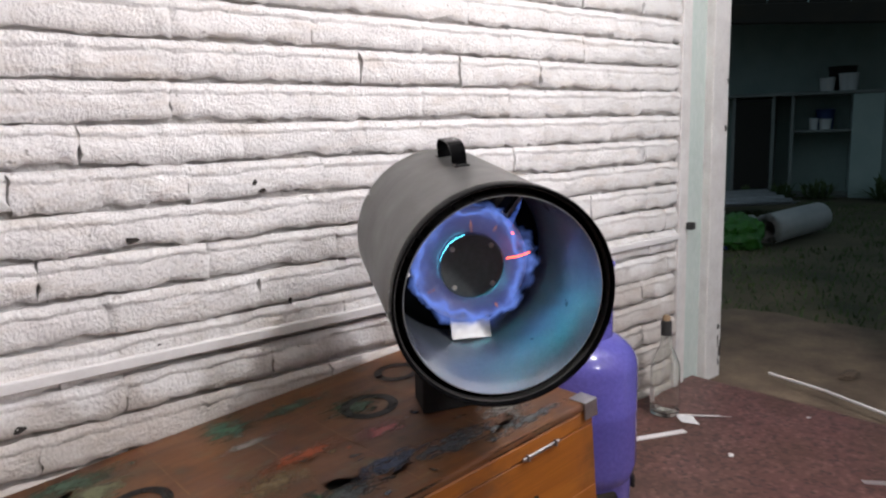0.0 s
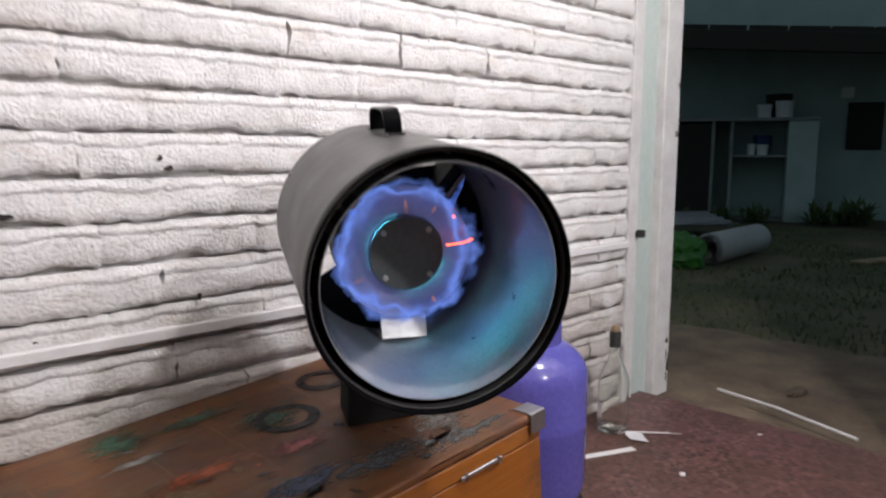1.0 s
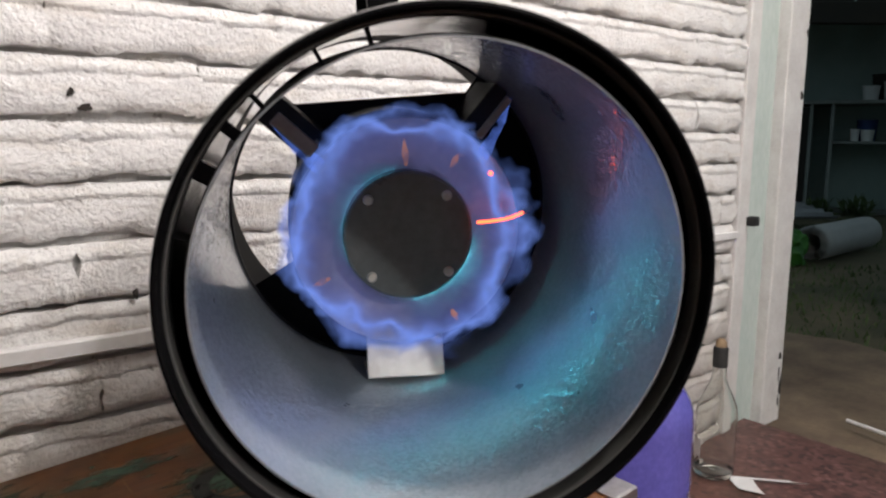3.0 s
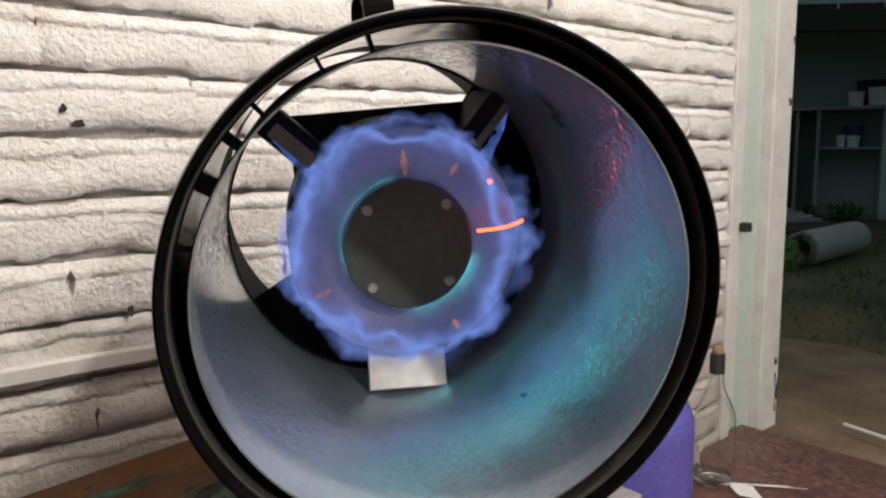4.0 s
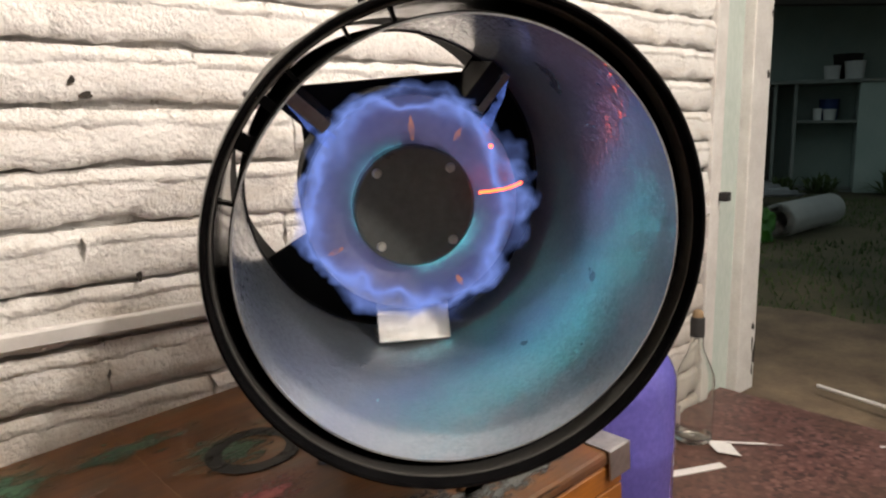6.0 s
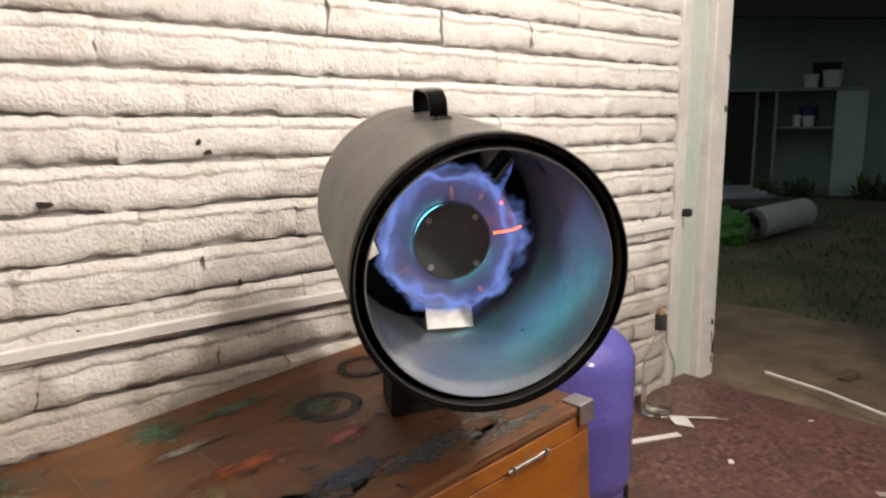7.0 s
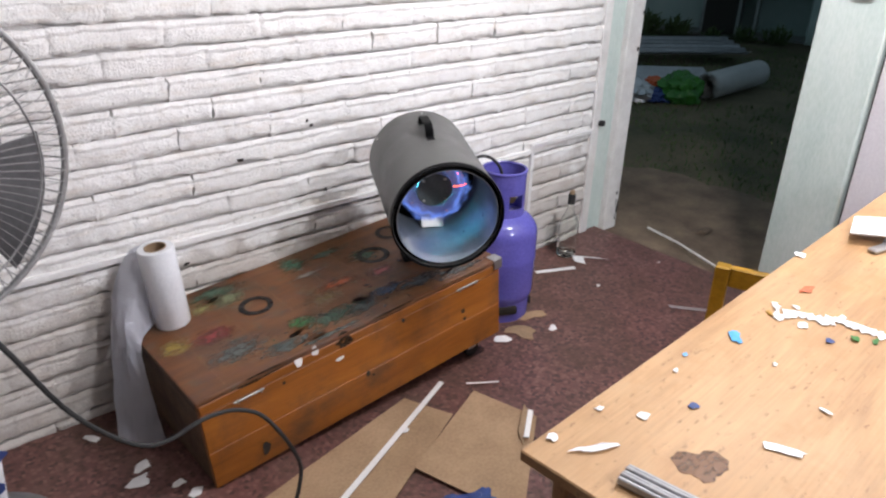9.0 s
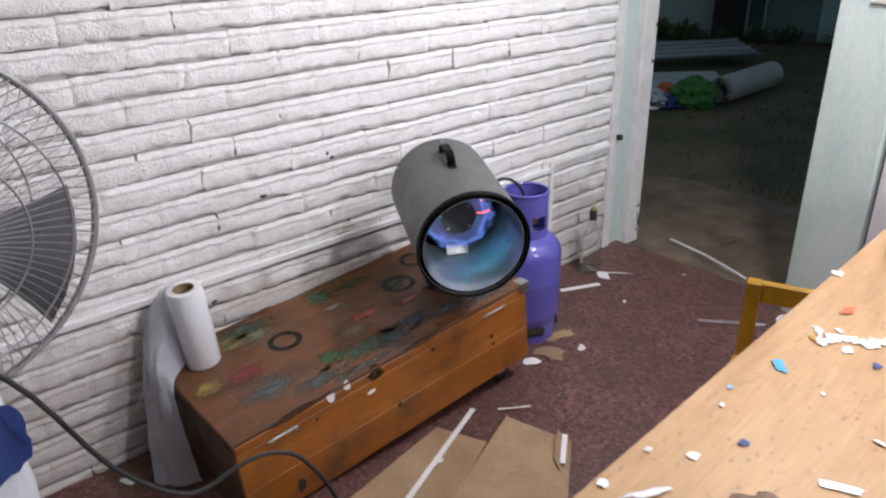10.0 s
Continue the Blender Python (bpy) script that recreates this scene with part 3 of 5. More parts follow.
part("window", box(2.05, 2.45, 0.70, 0.745, 0.9, 1.5, 0.01), "near_black", shed, "small dark window")
part("wall_lamp", box(1.95, 2.10, 0.67, 0.74, 1.55, 1.70, 0.02, 2), "pvc", shed, "white box on the wall")

cab = thing("storage_cabinet", OUT, "open grey painted wooden cabinet with cluttered shelves", "cabinet")
part("top_board", box(-1.3, 1.66, -0.05, 0.6, 1.25, 1.29, 0.005), "shelfwood", cab)
for x0, x1 in ((-1.3, -1.25), (-0.02, 0.02), (0.44, 0.48), (0.66, 0.70)):
    part("upright", box(x0, x1, 0.0, 0.58, 0.03, 1.25, 0.004), "shelfwood", cab)
part("end_panel", box(1.33, 1.66, -0.02, 0.58, 0.0, 1.25, 0.005), "outwall", cab)
part("shelf", box(0.70, 1.33, 0.03, 0.56, 0.80, 0.83, 0.004), "shelfwood", cab)
part("back_panel", box(-1.3, 1.33, 0.56, 0.6, 0.03, 1.25), "outwall", cab)
part("door", box(0.02, 0.44, 0.0, 0.03, 0.05, 1.22, 0.004), "near_black", cab, "dark closed door")
part("plinth", box(-1.3, 1.33, 0.05, 0.56, 0.0, 0.03), "shelfwood", cab)


def tub(name, x, y, z, r, h, material, label):
    bm = lathe([(0.0005, 0), (r * 0.85, 0), (r, h), (r * 1.05, h), (r * 1.05, h + 0.01), (r * 0.93, h + 0.01), (r * 0.8, 0.01), (0.0005, 0.01)], 20)
    return solid(name, bm, material, OUT @ Matrix.Translation((x, y, z)), label, "tub", "tubs on the cabinet", smooth=False)


tub("tub", 1.05, 0.25, 1.29, 0.09, 0.16, "pvc", "white plastic tub on the cabinet top")
tub("tub", 1.28, 0.22, 1.29, 0.11, 0.20, "pvc", "white plastic tub on the cabinet top")
tub("tub", 1.22, 0.45, 1.29, 0.16, 0.30, "near_black", "dark bucket on the cabinet top")
tub("tub", -0.35, 0.2, 1.29, 0.08, 0.12, "pvc", "white plastic tub on the cabinet top")
tub("tub", -0.2, 0.25, 1.29, 0.05, 0.15, "pvc", "white plastic tub on the cabinet top")
tub("tub", 0.92, 0.2, 0.83, 0.05, 0.13, "pvc", "white plastic tub on a cabinet shelf")
tub("tub", 1.05, 0.2, 0.83, 0.07, 0.12, "pvc", "white plastic tub on a cabinet shelf")
tub("tub", 1.05, 0.4, 0.83, 0.11, 0.24, "blue", "dark blue bucket on a cabinet shelf")


def weed(loc, size, seed):
    rnd = random.Random(seed)
    bm = bmesh.new()
    for _ in range(90):
        a, e, ln = rnd.uniform(0, 6.3), rnd.uniform(0.2, 1.4), size * rnd.uniform(0.4, 1.0)
        d = Vector((math.cos(a) * math.cos(e), math.sin(a) * math.cos(e), math.sin(e)))
        s = d.cross(Vector((0, 0, 1))).normalized() * size * 0.05
        o = Vector((rnd.uniform(-1, 1), rnd.uniform(-1, 1), 0)) * size * 0.3
        pts = [o, o + d * ln * 0.6, o + d * ln + Vector((0, 0, -ln * 0.2))]
        v = [bm.verts.new(p) for p in (pts[0], pts[1] + s, pts[2], pts[1] - s)]
        bm.faces.new(v)
    return solid("weed", bm, "grass", Matrix.Translation(loc), "dark leafy weed growing by the outbuilding", "plant", "weeds in the yard")


for k, (x, y, s) in enumerate(((1.75, -0.3, 0.45), (2.1, -0.1, 0.5), (1.0, -0.2, 0.35), (0.6, -0.25, 0.3), (-0.3, -0.2, 0.4), (-0.7, -0.3, 0.5), (0.2, -0.3, 0.25))):
    weed(OUT @ Vector((x, y, 0.0)), s, 70 + k)

# rolled white sheet, panels and bags on the ground
rollm = Matrix.Translation((5.59, 1.28, 0.07)) @ Matrix.Rotation(radians(3), 4, "Z")
bm = bmesh.new()
spiral = []
for i in range(90):
    a = i * 0.26
    r = 0.062 + 0.0026 * a
    spiral.append((r * math.cos(a), r * math.sin(a)))
rows_ = [[bm.verts.new((x, p[0], p[1])) for p in spiral] for x in (0.0, 1.02)]
for i in range(len(spiral) - 1):
    bm.faces.new((rows_[0][i], rows_[0][i + 1], rows_[1][i + 1], rows_[1][i]))
bmesh.ops.solidify(bm, geom=bm.faces[:], thickness=0.002)
solid("sheet_roll", bm, "pvc", rollm, "rolled white plastic sheet lying on the grass", "sheet roll", smooth=True)
bm = bmesh.new()
pr = [(0.02 * (1 if k % 4 < 2 else -1), 0.035 * k) for k in range(18)]
rr = [[bm.verts.new((x, p[1], p[0])) for p in pr] for x in (0.0, 1.5)]
for i in range(len(pr) - 1):
    bm.faces.new((rr[0][i], rr[0][i + 1], rr[1][i + 1], rr[1][i]))
bmesh.ops.solidify(bm, geom=bm.faces[:], thickness=0.004)
solid("corrugated_panel", bm, "alu", Matrix.Translation((6.3, 2.7, 0.06)) @ Matrix.Rotation(radians(-32), 4, "Z") @ Matrix.Rotation(radians(8), 4, "X"), "grey corrugated roofing panel leaning on the heap", "roofing panel")
solid("board", box(0, 1.3, 0, 0.35, 0, 0.03, 0.004), "alu", Matrix.Translation((5.15, 2.35, -0.03)) @ Matrix.Rotation(radians(-40), 4, "Z") @ Matrix.Rotation(radians(12), 4, "X"), "flat grey board lying on the heap", "board")


def crumple(name, loc, size, material, seed, label, category):
    bm = bmesh.new()
    bmesh.ops.create_icosphere(bm, subdivisions=4, radius=1)
    for v in bm.verts:
        n = v.co.normalized()
        k = 1 + 0.35 * noise.noise(n * 2.2 + Vector((seed, 0, 0))) + 0.18 * noise.noise(n * 6 + Vector((0, seed, 0)))
        v.co = Vector((n.x * size[0] * k, n.y * size[1] * k, max(n.z * size[2] * k, -size[2] * 0.6)))
    return solid(name, bm, material, Matrix.Translation((loc[0], loc[1], loc[2] + size[2] * 0.6)), label, category, smooth=True)


crumple("tarpaulin", (5.42, 1.42, -0.07), (0.20, 0.18, 0.16), "green", 3.1, "crumpled green tarpaulin lying on the grass", "tarpaulin")
crumple("bag", (5.28, 1.55, -0.07), (0.14, 0.12, 0.07), "blue", 7.7, "crumpled dark blue bag on the grass", "bag")
crumple("bag", (5.75, 1.9, -0.07), (0.13, 0.08, 0.06), "orange", 5.2, "crumpled orange sack on the heap", "bag")
crumple("bag", (5.1, 1.85, -0.07), (0.28, 0.3, 0.12), "alu", 9.2, "crumpled grey plastic bag on the heap", "bag")
solid("plank", box(0, 0.9, 0, 0.12, 0, 0.025, 0.004), "card", Matrix.Translation((6.5, 0.45, -0.068)) @ Matrix.Rotation(radians(-15), 4, "Z"), "weathered plank lying in the grass", "plank")
solid("stick", tube([(2.61, -0.19, 0.006), (2.56, -0.40, 0.009), (2.47, -0.66, 0.006)], 0.0055, 8), "jamb", I4, "thin pale stick lying across the threshold", "stick")
crumple("rubble", (2.86, -0.36, -0.025), (0.06, 0.025, 0.010), "slab", 2.2, "dark clump of rubbish on the concrete", "rubble")

# ---------------------------------------------------------------- wooden chest
# the left end stands on the floor, the right end is raised on casters
CHEST = Matrix.Translation((0.171, -0.525, 0.0025)) @ Matrix.Rotation(radians(-4.9), 4, "Y")
CL, CD, CT = 1.052, 0.512, 0.292
chest = thing("wooden_chest", CHEST, "low orange pine chest with a paint-stained lid, one end on casters", "chest")
part("front_plank", box(0, CL, 0.0003, 0.02, 0.0, 0.1182, 0.001), "chest", chest)
part("front_plank", box(0, CL, 0.0005, 0.02, 0.1185, 0.243, 0.0012), "chest", chest)
# back, left end and bottom: darker, browner wood colour than front and right end
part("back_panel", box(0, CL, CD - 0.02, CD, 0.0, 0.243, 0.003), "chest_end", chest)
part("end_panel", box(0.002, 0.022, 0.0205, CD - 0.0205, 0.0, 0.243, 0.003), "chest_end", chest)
part("end_panel", box(CL - 0.022, CL - 0.002, 0.0205, CD - 0.0205, 0.0, 0.243, 0.003), "chest", chest)
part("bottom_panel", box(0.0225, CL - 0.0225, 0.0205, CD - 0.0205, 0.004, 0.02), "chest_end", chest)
lid = part("lid", box(-0.006, CL + 0.004, -0.003, CD + 0.002, CT - 0.016, CT, 0.005, 2), "lid", chest, "brown lid stained with many paints")
part("lid_lip", box(0, CL, -0.001, 0.02, 0.2445, CT - 0.0165, 0.003), "chest", lid)
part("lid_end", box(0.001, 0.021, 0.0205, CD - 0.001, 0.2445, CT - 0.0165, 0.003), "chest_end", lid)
part("lid_end", box(CL - 0.021, CL - 0.001, 0.0205, CD - 0.001, 0.2445, CT - 0.0165, 0.003), "chest", lid)
part("lid_back", box(0.0215, CL - 0.0215, CD - 0.02, CD - 0.001, 0.2445, CT - 0.0165, 0.003), "chest_end", lid)

# paint stains on the lid: place, size, turn, colour
STAINS = (
    ("pink", 0.72, 0.212, 0.050, 0.026, 20, (0.55, 0.17, 0.17)), ("orange", 0.558, 0.237, 0.085, 0.022, 14, (0.58, 0.16, 0.07)),
    ("teal", 0.533, 0.445, 0.060, 0.036, 60, (0.08, 0.19, 0.12)), ("teal", 0.663, 0.434, 0.06, 0.024, 20, (0.10, 0.18, 0.13)),
    ("white", 0.533, 0.353, 0.055, 0.012, 20, (0.42, 0.40, 0.37)), ("green", 0.376, 0.127, 0.045, 0.022, 35, (0.06, 0.18, 0.06)),
    ("green", 0.45, 0.09, 0.09, 0.04, 5, (0.07, 0.12, 0.08)), ("red", 0.164, 0.238, 0.065, 0.036, 15, (0.27, 0.05, 0.05)),
    ("yellow", 0.059, 0.257, 0.040, 0.040, 30, (0.40, 0.29, 0.08)), ("yellow", 0.20, 0.40, 0.04, 0.03, 0, (0.28, 0.24, 0.09)),
    ("olive", 0.28, 0.40, 0.06, 0.035, 40, (0.22, 0.23, 0.13)), ("grey", 0.19, 0.126, 0.085, 0.045, 20, (0.13, 0.145, 0.135)),
    ("grey", 0.29, 0.060, 0.08, 0.030, 5, (0.11, 0.13, 0.12)), ("blue", 0.653, 0.10, 0.07, 0.03, 5, (0.06, 0.08, 0.14)),
    ("slate", 0.76, 0.07, 0.09, 0.028, 2, (0.10, 0.11, 0.12)), ("slate", 0.555, 0.075, 0.08, 0.035, 8, (0.09, 0.10, 0.10)),
    ("tan", 0.507, 0.192, 0.06, 0.036, 15, (0.33, 0.24, 0.12)), ("teal", 0.741, 0.34, 0.06, 0.036, 30, (0.08, 0.16, 0.10)),
    ("green", 0.256, 0.463, 0.08, 0.035, 10, (0.09, 0.15, 0.10)), ("grey", 0.92, 0.10, 0.06, 0.035, 70, (0.19, 0.17, 0.15)),
    ("slate", 0.90, 0.03, 0.10, 0.018, 0, (0.12, 0.13, 0.13)), ("grey", 0.40, 0.02, 0.10, 0.012, 0, (0.13, 0.16, 0.15)),
)
PAINT = {}
for k, (nm, x, y, rx, ry, turn, colour) in enumerate(STAINS):
    key = (nm, colour)
    if key not in PAINT:
        M["paint" + str(len(PAINT))] = patchy("dried_" + nm + "_paint", colour, 48.0, 0.535, fade=0.62)
        PAINT[key] = "paint" + str(len(PAINT))
    bm = blob(rx * 1.55, ry * 1.55, 200 + k, 0.0005, 34, 0.25)
    for v in bm.verts:
        v.co.y = min(max(v.co.y, -y + 0.004), CD - 0.004 - y) if abs(turn) < 25 else v.co.y
    bm.transform(pose(x, y, CT + 0.0004 + 0.00015 * (k % 5), 0, 0, turn if abs(turn) >= 25 else 0))
    part("paint_stain", bm, PAINT[key], lid, "dried " + nm + " paint")
# many small smears and drips of the same paints
rs = random.Random(77)
for k in range(46):
    nm, x, y, rx, ry, turn, colour = STAINS[rs.randrange(len(STAINS))]
    x, y = min(max(x + rs.gauss(0, 0.07), 0.03), CL - 0.03), min(max(y + rs.gauss(0, 0.06), 0.025), CD - 0.03)
    bm = blob(rs.uniform(0.006, 0.024), rs.uniform(0.0025, 0.007), 700 + k, 0.0004, 20, 0.6)
    bm.transform(pose(x, y, CT + 0.0012 + 0.0001 * (k % 5), 0, 0, rs.uniform(-60, 60)))
    part("paint_smear", bm, PAINT[(nm, colour)], lid)
# seams between the boards of the lid
for x in (0.085, 0.235, 0.392, 0.548, 0.662, 0.845):
    part("lid_seam", box(x, x + 0.0016, 0.02, CD - 0.004, CT + 0.0001, CT + 0.0004), "seam", lid)
M["ringpaint"] = patchy("black_tin_ring_stain", (0.012, 0.011, 0.011), 30.0, 0.38)
for x, y, r in ((0.325, 0.301, 0.052), (0.765, 0.309, 0.056), (0.905, 0.405, 0.050)):
    bm = lathe([(r, 0), (r, 0.0005), (r * 0.66, 0.0005), (r * 0.66, 0)], 40, closed=True)
    bm.transform(pose(x, y, CT + 0.0013))
    part("ring_stain", bm, "ringpaint", lid, "black ring left by a paint tin")

# fittings on the chest
part("corner_bracket", box(CL - 0.030, CL + 0.006, -0.006, 0.030, CT + 0.0005, CT + 0.0025, 0.0005), "steel", lid, "bent steel corner plate")
part("corner_plate", box(CL - 0.030, CL + 0.006, -0.0075, -0.0045, CT - 0.032, CT + 0.002, 0.0005), "steel", lid)
for x0, x1, zz in ((0.089, 0.177, 0.241), (0.858, 0.951, 0.249)):
    hasp = part("hasp", box(x0, x1, -0.007, -0.0022, zz - 0.0035, zz + 0.0035, 0.0015), "steel", chest, "thin steel hasp pin")
    for xx in (x0 + 0.01, x1 - 0.012):
        part("staple", box(xx, xx + 0.004, -0.010, -0.002, zz - 0.006, zz + 0.006, 0.001), "steel", hasp)
for x, z, rx, rz in ((0.287, 0.270, 0.013, 0.016), (0.340, 0.279, 0.011, 0.016), (0.415, 0.214, 0.014, 0.006)):
    bm = blob(rx, rz, int(x * 900), 0.0006, 18, 0.22)
    bm.transform(pose(x, -0.0018, z, 90, 0, 0))
    part("sticker", bm, "paper", chest, "torn white sticker")
for x, z, rx, rz in ((0.504, 0.112, 0.008, 0.010), (0.522, 0.100, 0.004, 0.005), (0.887, 0.160, 0.007, 0.009), (0.893, 0.128, 0.006, 0.007), (0.154, 0.046, 0.013, 0.020), (0.236, 0.225, 0.005, 0.005), (0.646, 0.236, 0.006, 0.008)):
    bm = blob(rx, rz, int(x * 700 + z * 90), 0.0005, 18, 0.3)
    bm.transform(pose(x, -0.0006, z, 90, 0, 0))
    part("knot", bm, "near_black", chest, "dark wood knot")
M["smear"] = patchy("dark_wood_stain", (0.05, 0.03, 0.016), 25.0, 0.46)
for x, z, rx, rz in ((0.436, 0.268, 0.030, 0.022), (0.62, 0.285, 0.10, 0.008), (0.20, 0.284, 0.11, 0.009), (0.90, 0.284, 0.10, 0.008)):
    bm = blob(rx, rz, int(x * 500 + z * 70), 0.0005, 24, 0.5)
    bm.transform(pose(x, -0.0022, z, 90, 0, 0))
    part("wood_stain", bm, "smear", chest)
for y in (0.06, CD - 0.06):
    x = CL - 0.085
    floor_z = -0.0025 - x * math.tan(radians(4.9)) - 0.0015
    caster = part("caster", box(x - 0.018, x + 0.018, y - 0.016, y + 0.016, floor_z + 0.034, -0.0005, 0.003), "steel", chest, "steel swivel caster")
    bm = lathe([(0.0005, -0.011), (0.027, -0.011), (0.030, -0.007), (0.030, 0.007), (0.027, 0.011), (0.0005, 0.011)], 20, "Y")
    bm.transform(Matrix.Translation((x, y - 0.002, floor_z + 0.032)))
    part("wheel", bm, "rubber", caster, smooth=False)

# ---------------------------------------------------------------- gas heater
HEAT = Matrix.Translation((0.85, -0.65, 0.651)) @ Matrix.Rotation(radians(-27.7), 4, "Z") @ Matrix.Rotation(radians(5.4), 4, "X")
heater = thing("gas_heater", HEAT, "tubular grey gas heater burning with a blue flame on the chest", "heater")
RO, RI, LEN = 0.157, 0.1425, 0.42
part("shell", lathe([(RO, 0.004), (RO, LEN - 0.002), (RO - 0.0015, LEN), (RO - 0.004, LEN - 0.001), (RO - 0.004, 0.004)], 96, "Y", True), "shell", heater, "dark grey painted tube", True)
part("shell_lining", lathe([(RO - 0.0042, 0.016), (RO - 0.0042, 0.262), (RO - 0.0050, 0.262), (RO - 0.0050, 0.016)], 96, "Y", True), "enamel", heater, "black inside of the tube", True)
part("rear_lining", lathe([(RO - 0.0042, 0.2625), (RO - 0.0042, LEN - 0.004), (RO - 0.0050, LEN - 0.004), (RO - 0.0050, 0.2625)], 96, "Y", True), "matt_black", heater, "matt black rear inside of the tube", True)
ring = part("front_ring", lathe([(RO + 0.0005, 0.020), (RO + 0.0028, 0.018), (RO + 0.0030, 0.002), (RO + 0.0018, -0.0030), (RO + 0.0002, -0.0040), (RO - 0.0014, -0.0032), (RO - 0.0030, 0.003), (RO - 0.0038, 0.0155)], 128, "Y", True), "enamel", heater, "glossy black front rim", True)
# thin spacers across the air gap behind the rim
for ang, wide in ((108, 0.0012), (119, 0.0011), (134, 0.0013), (142, 0.0030), (152, 0.0052), (166, 0.0012)):
    part("spacer", box(-wide, wide, 0.010, 0.016, RI + 0.0008, RO - 0.0046, m=Matrix.Rotation(radians(-(ang - 90)), 4, "Y")), "enamel", ring)
def sleeve(profile):
    return lathe(profile, 128, "Y", True)


liner = part("liner", sleeve([(RI, 0.0035), (RI, 0.262), (RI - 0.0012, 0.262), (RI - 0.0012, 0.0035)]), "galv", heater, "galvanised inner tube", True)
part("liner_jacket", sleeve([(RI + 0.0010, 0.006), (RI + 0.0010, 0.2615), (RI + 0.0003, 0.2615), (RI + 0.0003, 0.006)]), "matt_black", liner, "matt black outer face of the inner tube", True)
part("liner_edge", sleeve([(RI - 0.0002, 0.2625), (RI - 0.0002, 0.265), (RI - 0.003, 0.265), (RI - 0.003, 0.2625)]), "dark", liner)
bx, bz, bs = 0.006, -0.0096, 0.200
part("burner_body", lathe([(0.0005, 0.224), (0.090, 0.224), (0.092, 0.228), (0.092, 0.285), (0.086, 0.293), (0.0005, 0.293)], 56, "Y"), "dark", heater, "black burner drum")
bm = lathe([(0.0535, 0.2190), (0.066, 0.2165), (0.080, 0.2130), (0.0955, 0.2090), (0.0965, 0.211), (0.0965, 0.2230), (0.0535, 0.2230)], 72, "Y", True)
bm.transform(Matrix.Translation((bx, 0, bz)))
part("burner_plate", bm, "plate", heater, "steel burner plate", True)
bm = lathe([(0.0005, bs), (0.0515, bs), (0.0535, bs + 0.0012), (0.0535, bs + 0.004), (0.0005, bs + 0.004)], 64, "Y")
bm.transform(Matrix.Translation((bx, 0, bz)))
cap_disc = part("deflector_disc", bm, "disc", heater, "dark round deflector disc")
bm = lathe([(0.0005, bs + 0.0045), (0.030, bs + 0.0045), (0.030, 0.2230), (0.0005, 0.2230)], 32, "Y")
bm.transform(Matrix.Translation((bx, 0, bz)))
part("disc_hub", bm, "dark", heater)
for k in range(4):
    a = radians(45 + 90 * k + 3.0)
    bm = lathe([(0.0005, -0.0035), (0.0030, -0.0034), (0.0042, -0.0018), (0.0044, 0.0)], 14, "Y")
    bm.transform(Matrix.Translation((bx + 0.0458 * math.cos(a), bs - 0.0002, bz + 0.0458 * math.sin(a))))
    part("bolt", bm, "boltzinc", cap_disc, "bright bolt head", True)
# the three holders between drum and tube
bm = box(-0.033 + bx, 0.035 + bx, -0.0015, 0.0015, -0.0215, 0.0215, 0.001)
bm.transform(pose(0, 0.2165, -0.1182, -30, 0, -1))
foot = part("lower_bracket", bm, "glint", heater, "zinc bracket with a lamp glint in its colour")
part("bracket_flange", box(-0.033 + bx, 0.035 + bx, 0.2235, 0.245, -0.1385, -0.1360, 0.0005), "bright", foot)
bm = box(-0.080, 0.098, 0.2945, 0.2975, 0.030, 0.098, 0.001, m=Matrix.Rotation(radians(-5), 4, "Y"))
part("back_plate", bm, "dark", heater, "black mounting plate")
# added plate: darkens the lower rear and blocks reflections of the wall
bm = bmesh.new()
sect_ = []
for i in range(61):
    a = radians(212 + (415 - 212) * i / 60)
    c, d = math.cos(a), math.sin(a)
    sect_.append([bm.verts.new((r * c, y, r * d)) for r, y in ((0.084, 0.300), (RO - 0.0055, 0.300), (RO - 0.0055, 0.303), (0.084, 0.303))])
for p, q in zip(sect_, sect_[1:]):
    for k in range(4):
        bm.faces.new((p[k], p[(k + 1) % 4], q[(k + 1) % 4], q[k]))
bm.faces.new(sect_[0])
bm.faces.new(sect_[-1])
part("rear_shroud", bm, "matt_black", heater, "dark plate added to darken the lower rear")
for ang, wide in ((139, 0.013), (52, 0.007)):
    a = Matrix.Rotation(radians(-(ang - 90)), 4, "Y")
    arm = part("upper_bracket", box(-wide, wide, 0.2255, 0.294, 0.086, 0.1405, 0.001, m=a), "dark", heater, "black bracket")
    part("tab", box(-wide * 0.6, wide * 0.6, 0.186, 0.2085, 0.094, 0.0965, 0.001, m=a), "plate", arm, "steel tab with the flame's blue light in its colour")
    part("tab_foot", box(-wide * 0.45, wide * 0.45, 0.1825, 0.1855, 0.093, 0.132, 0.001, m=a), "plate", arm, "narrow steel tab")
# burning gas
N = 96
for layer, s in enumerate((0.2065, 0.199, 0.192)):
    bm = bmesh.new()
    rings_ = []
    for r in (0.0545, 0.075, 0.095, 0.118):
        rings_.append([bm.verts.new((bx + r * math.cos(2 * math.pi * i / N), s - 0.10 * (r - 0.054) * (layer - 0.3), bz + r * math.sin(2 * math.pi * i / N))) for i in range(N)])
    for p, q in zip(rings_, rings_[1:]):
        for i in range(N):
            bm.faces.new((p[i], p[(i + 1) % N], q[(i + 1) % N], q[i]))
    part("flame", bm, ("flame_back", "flame_mid", "flame_front")[layer], heater, "blue-violet gas flame", True)
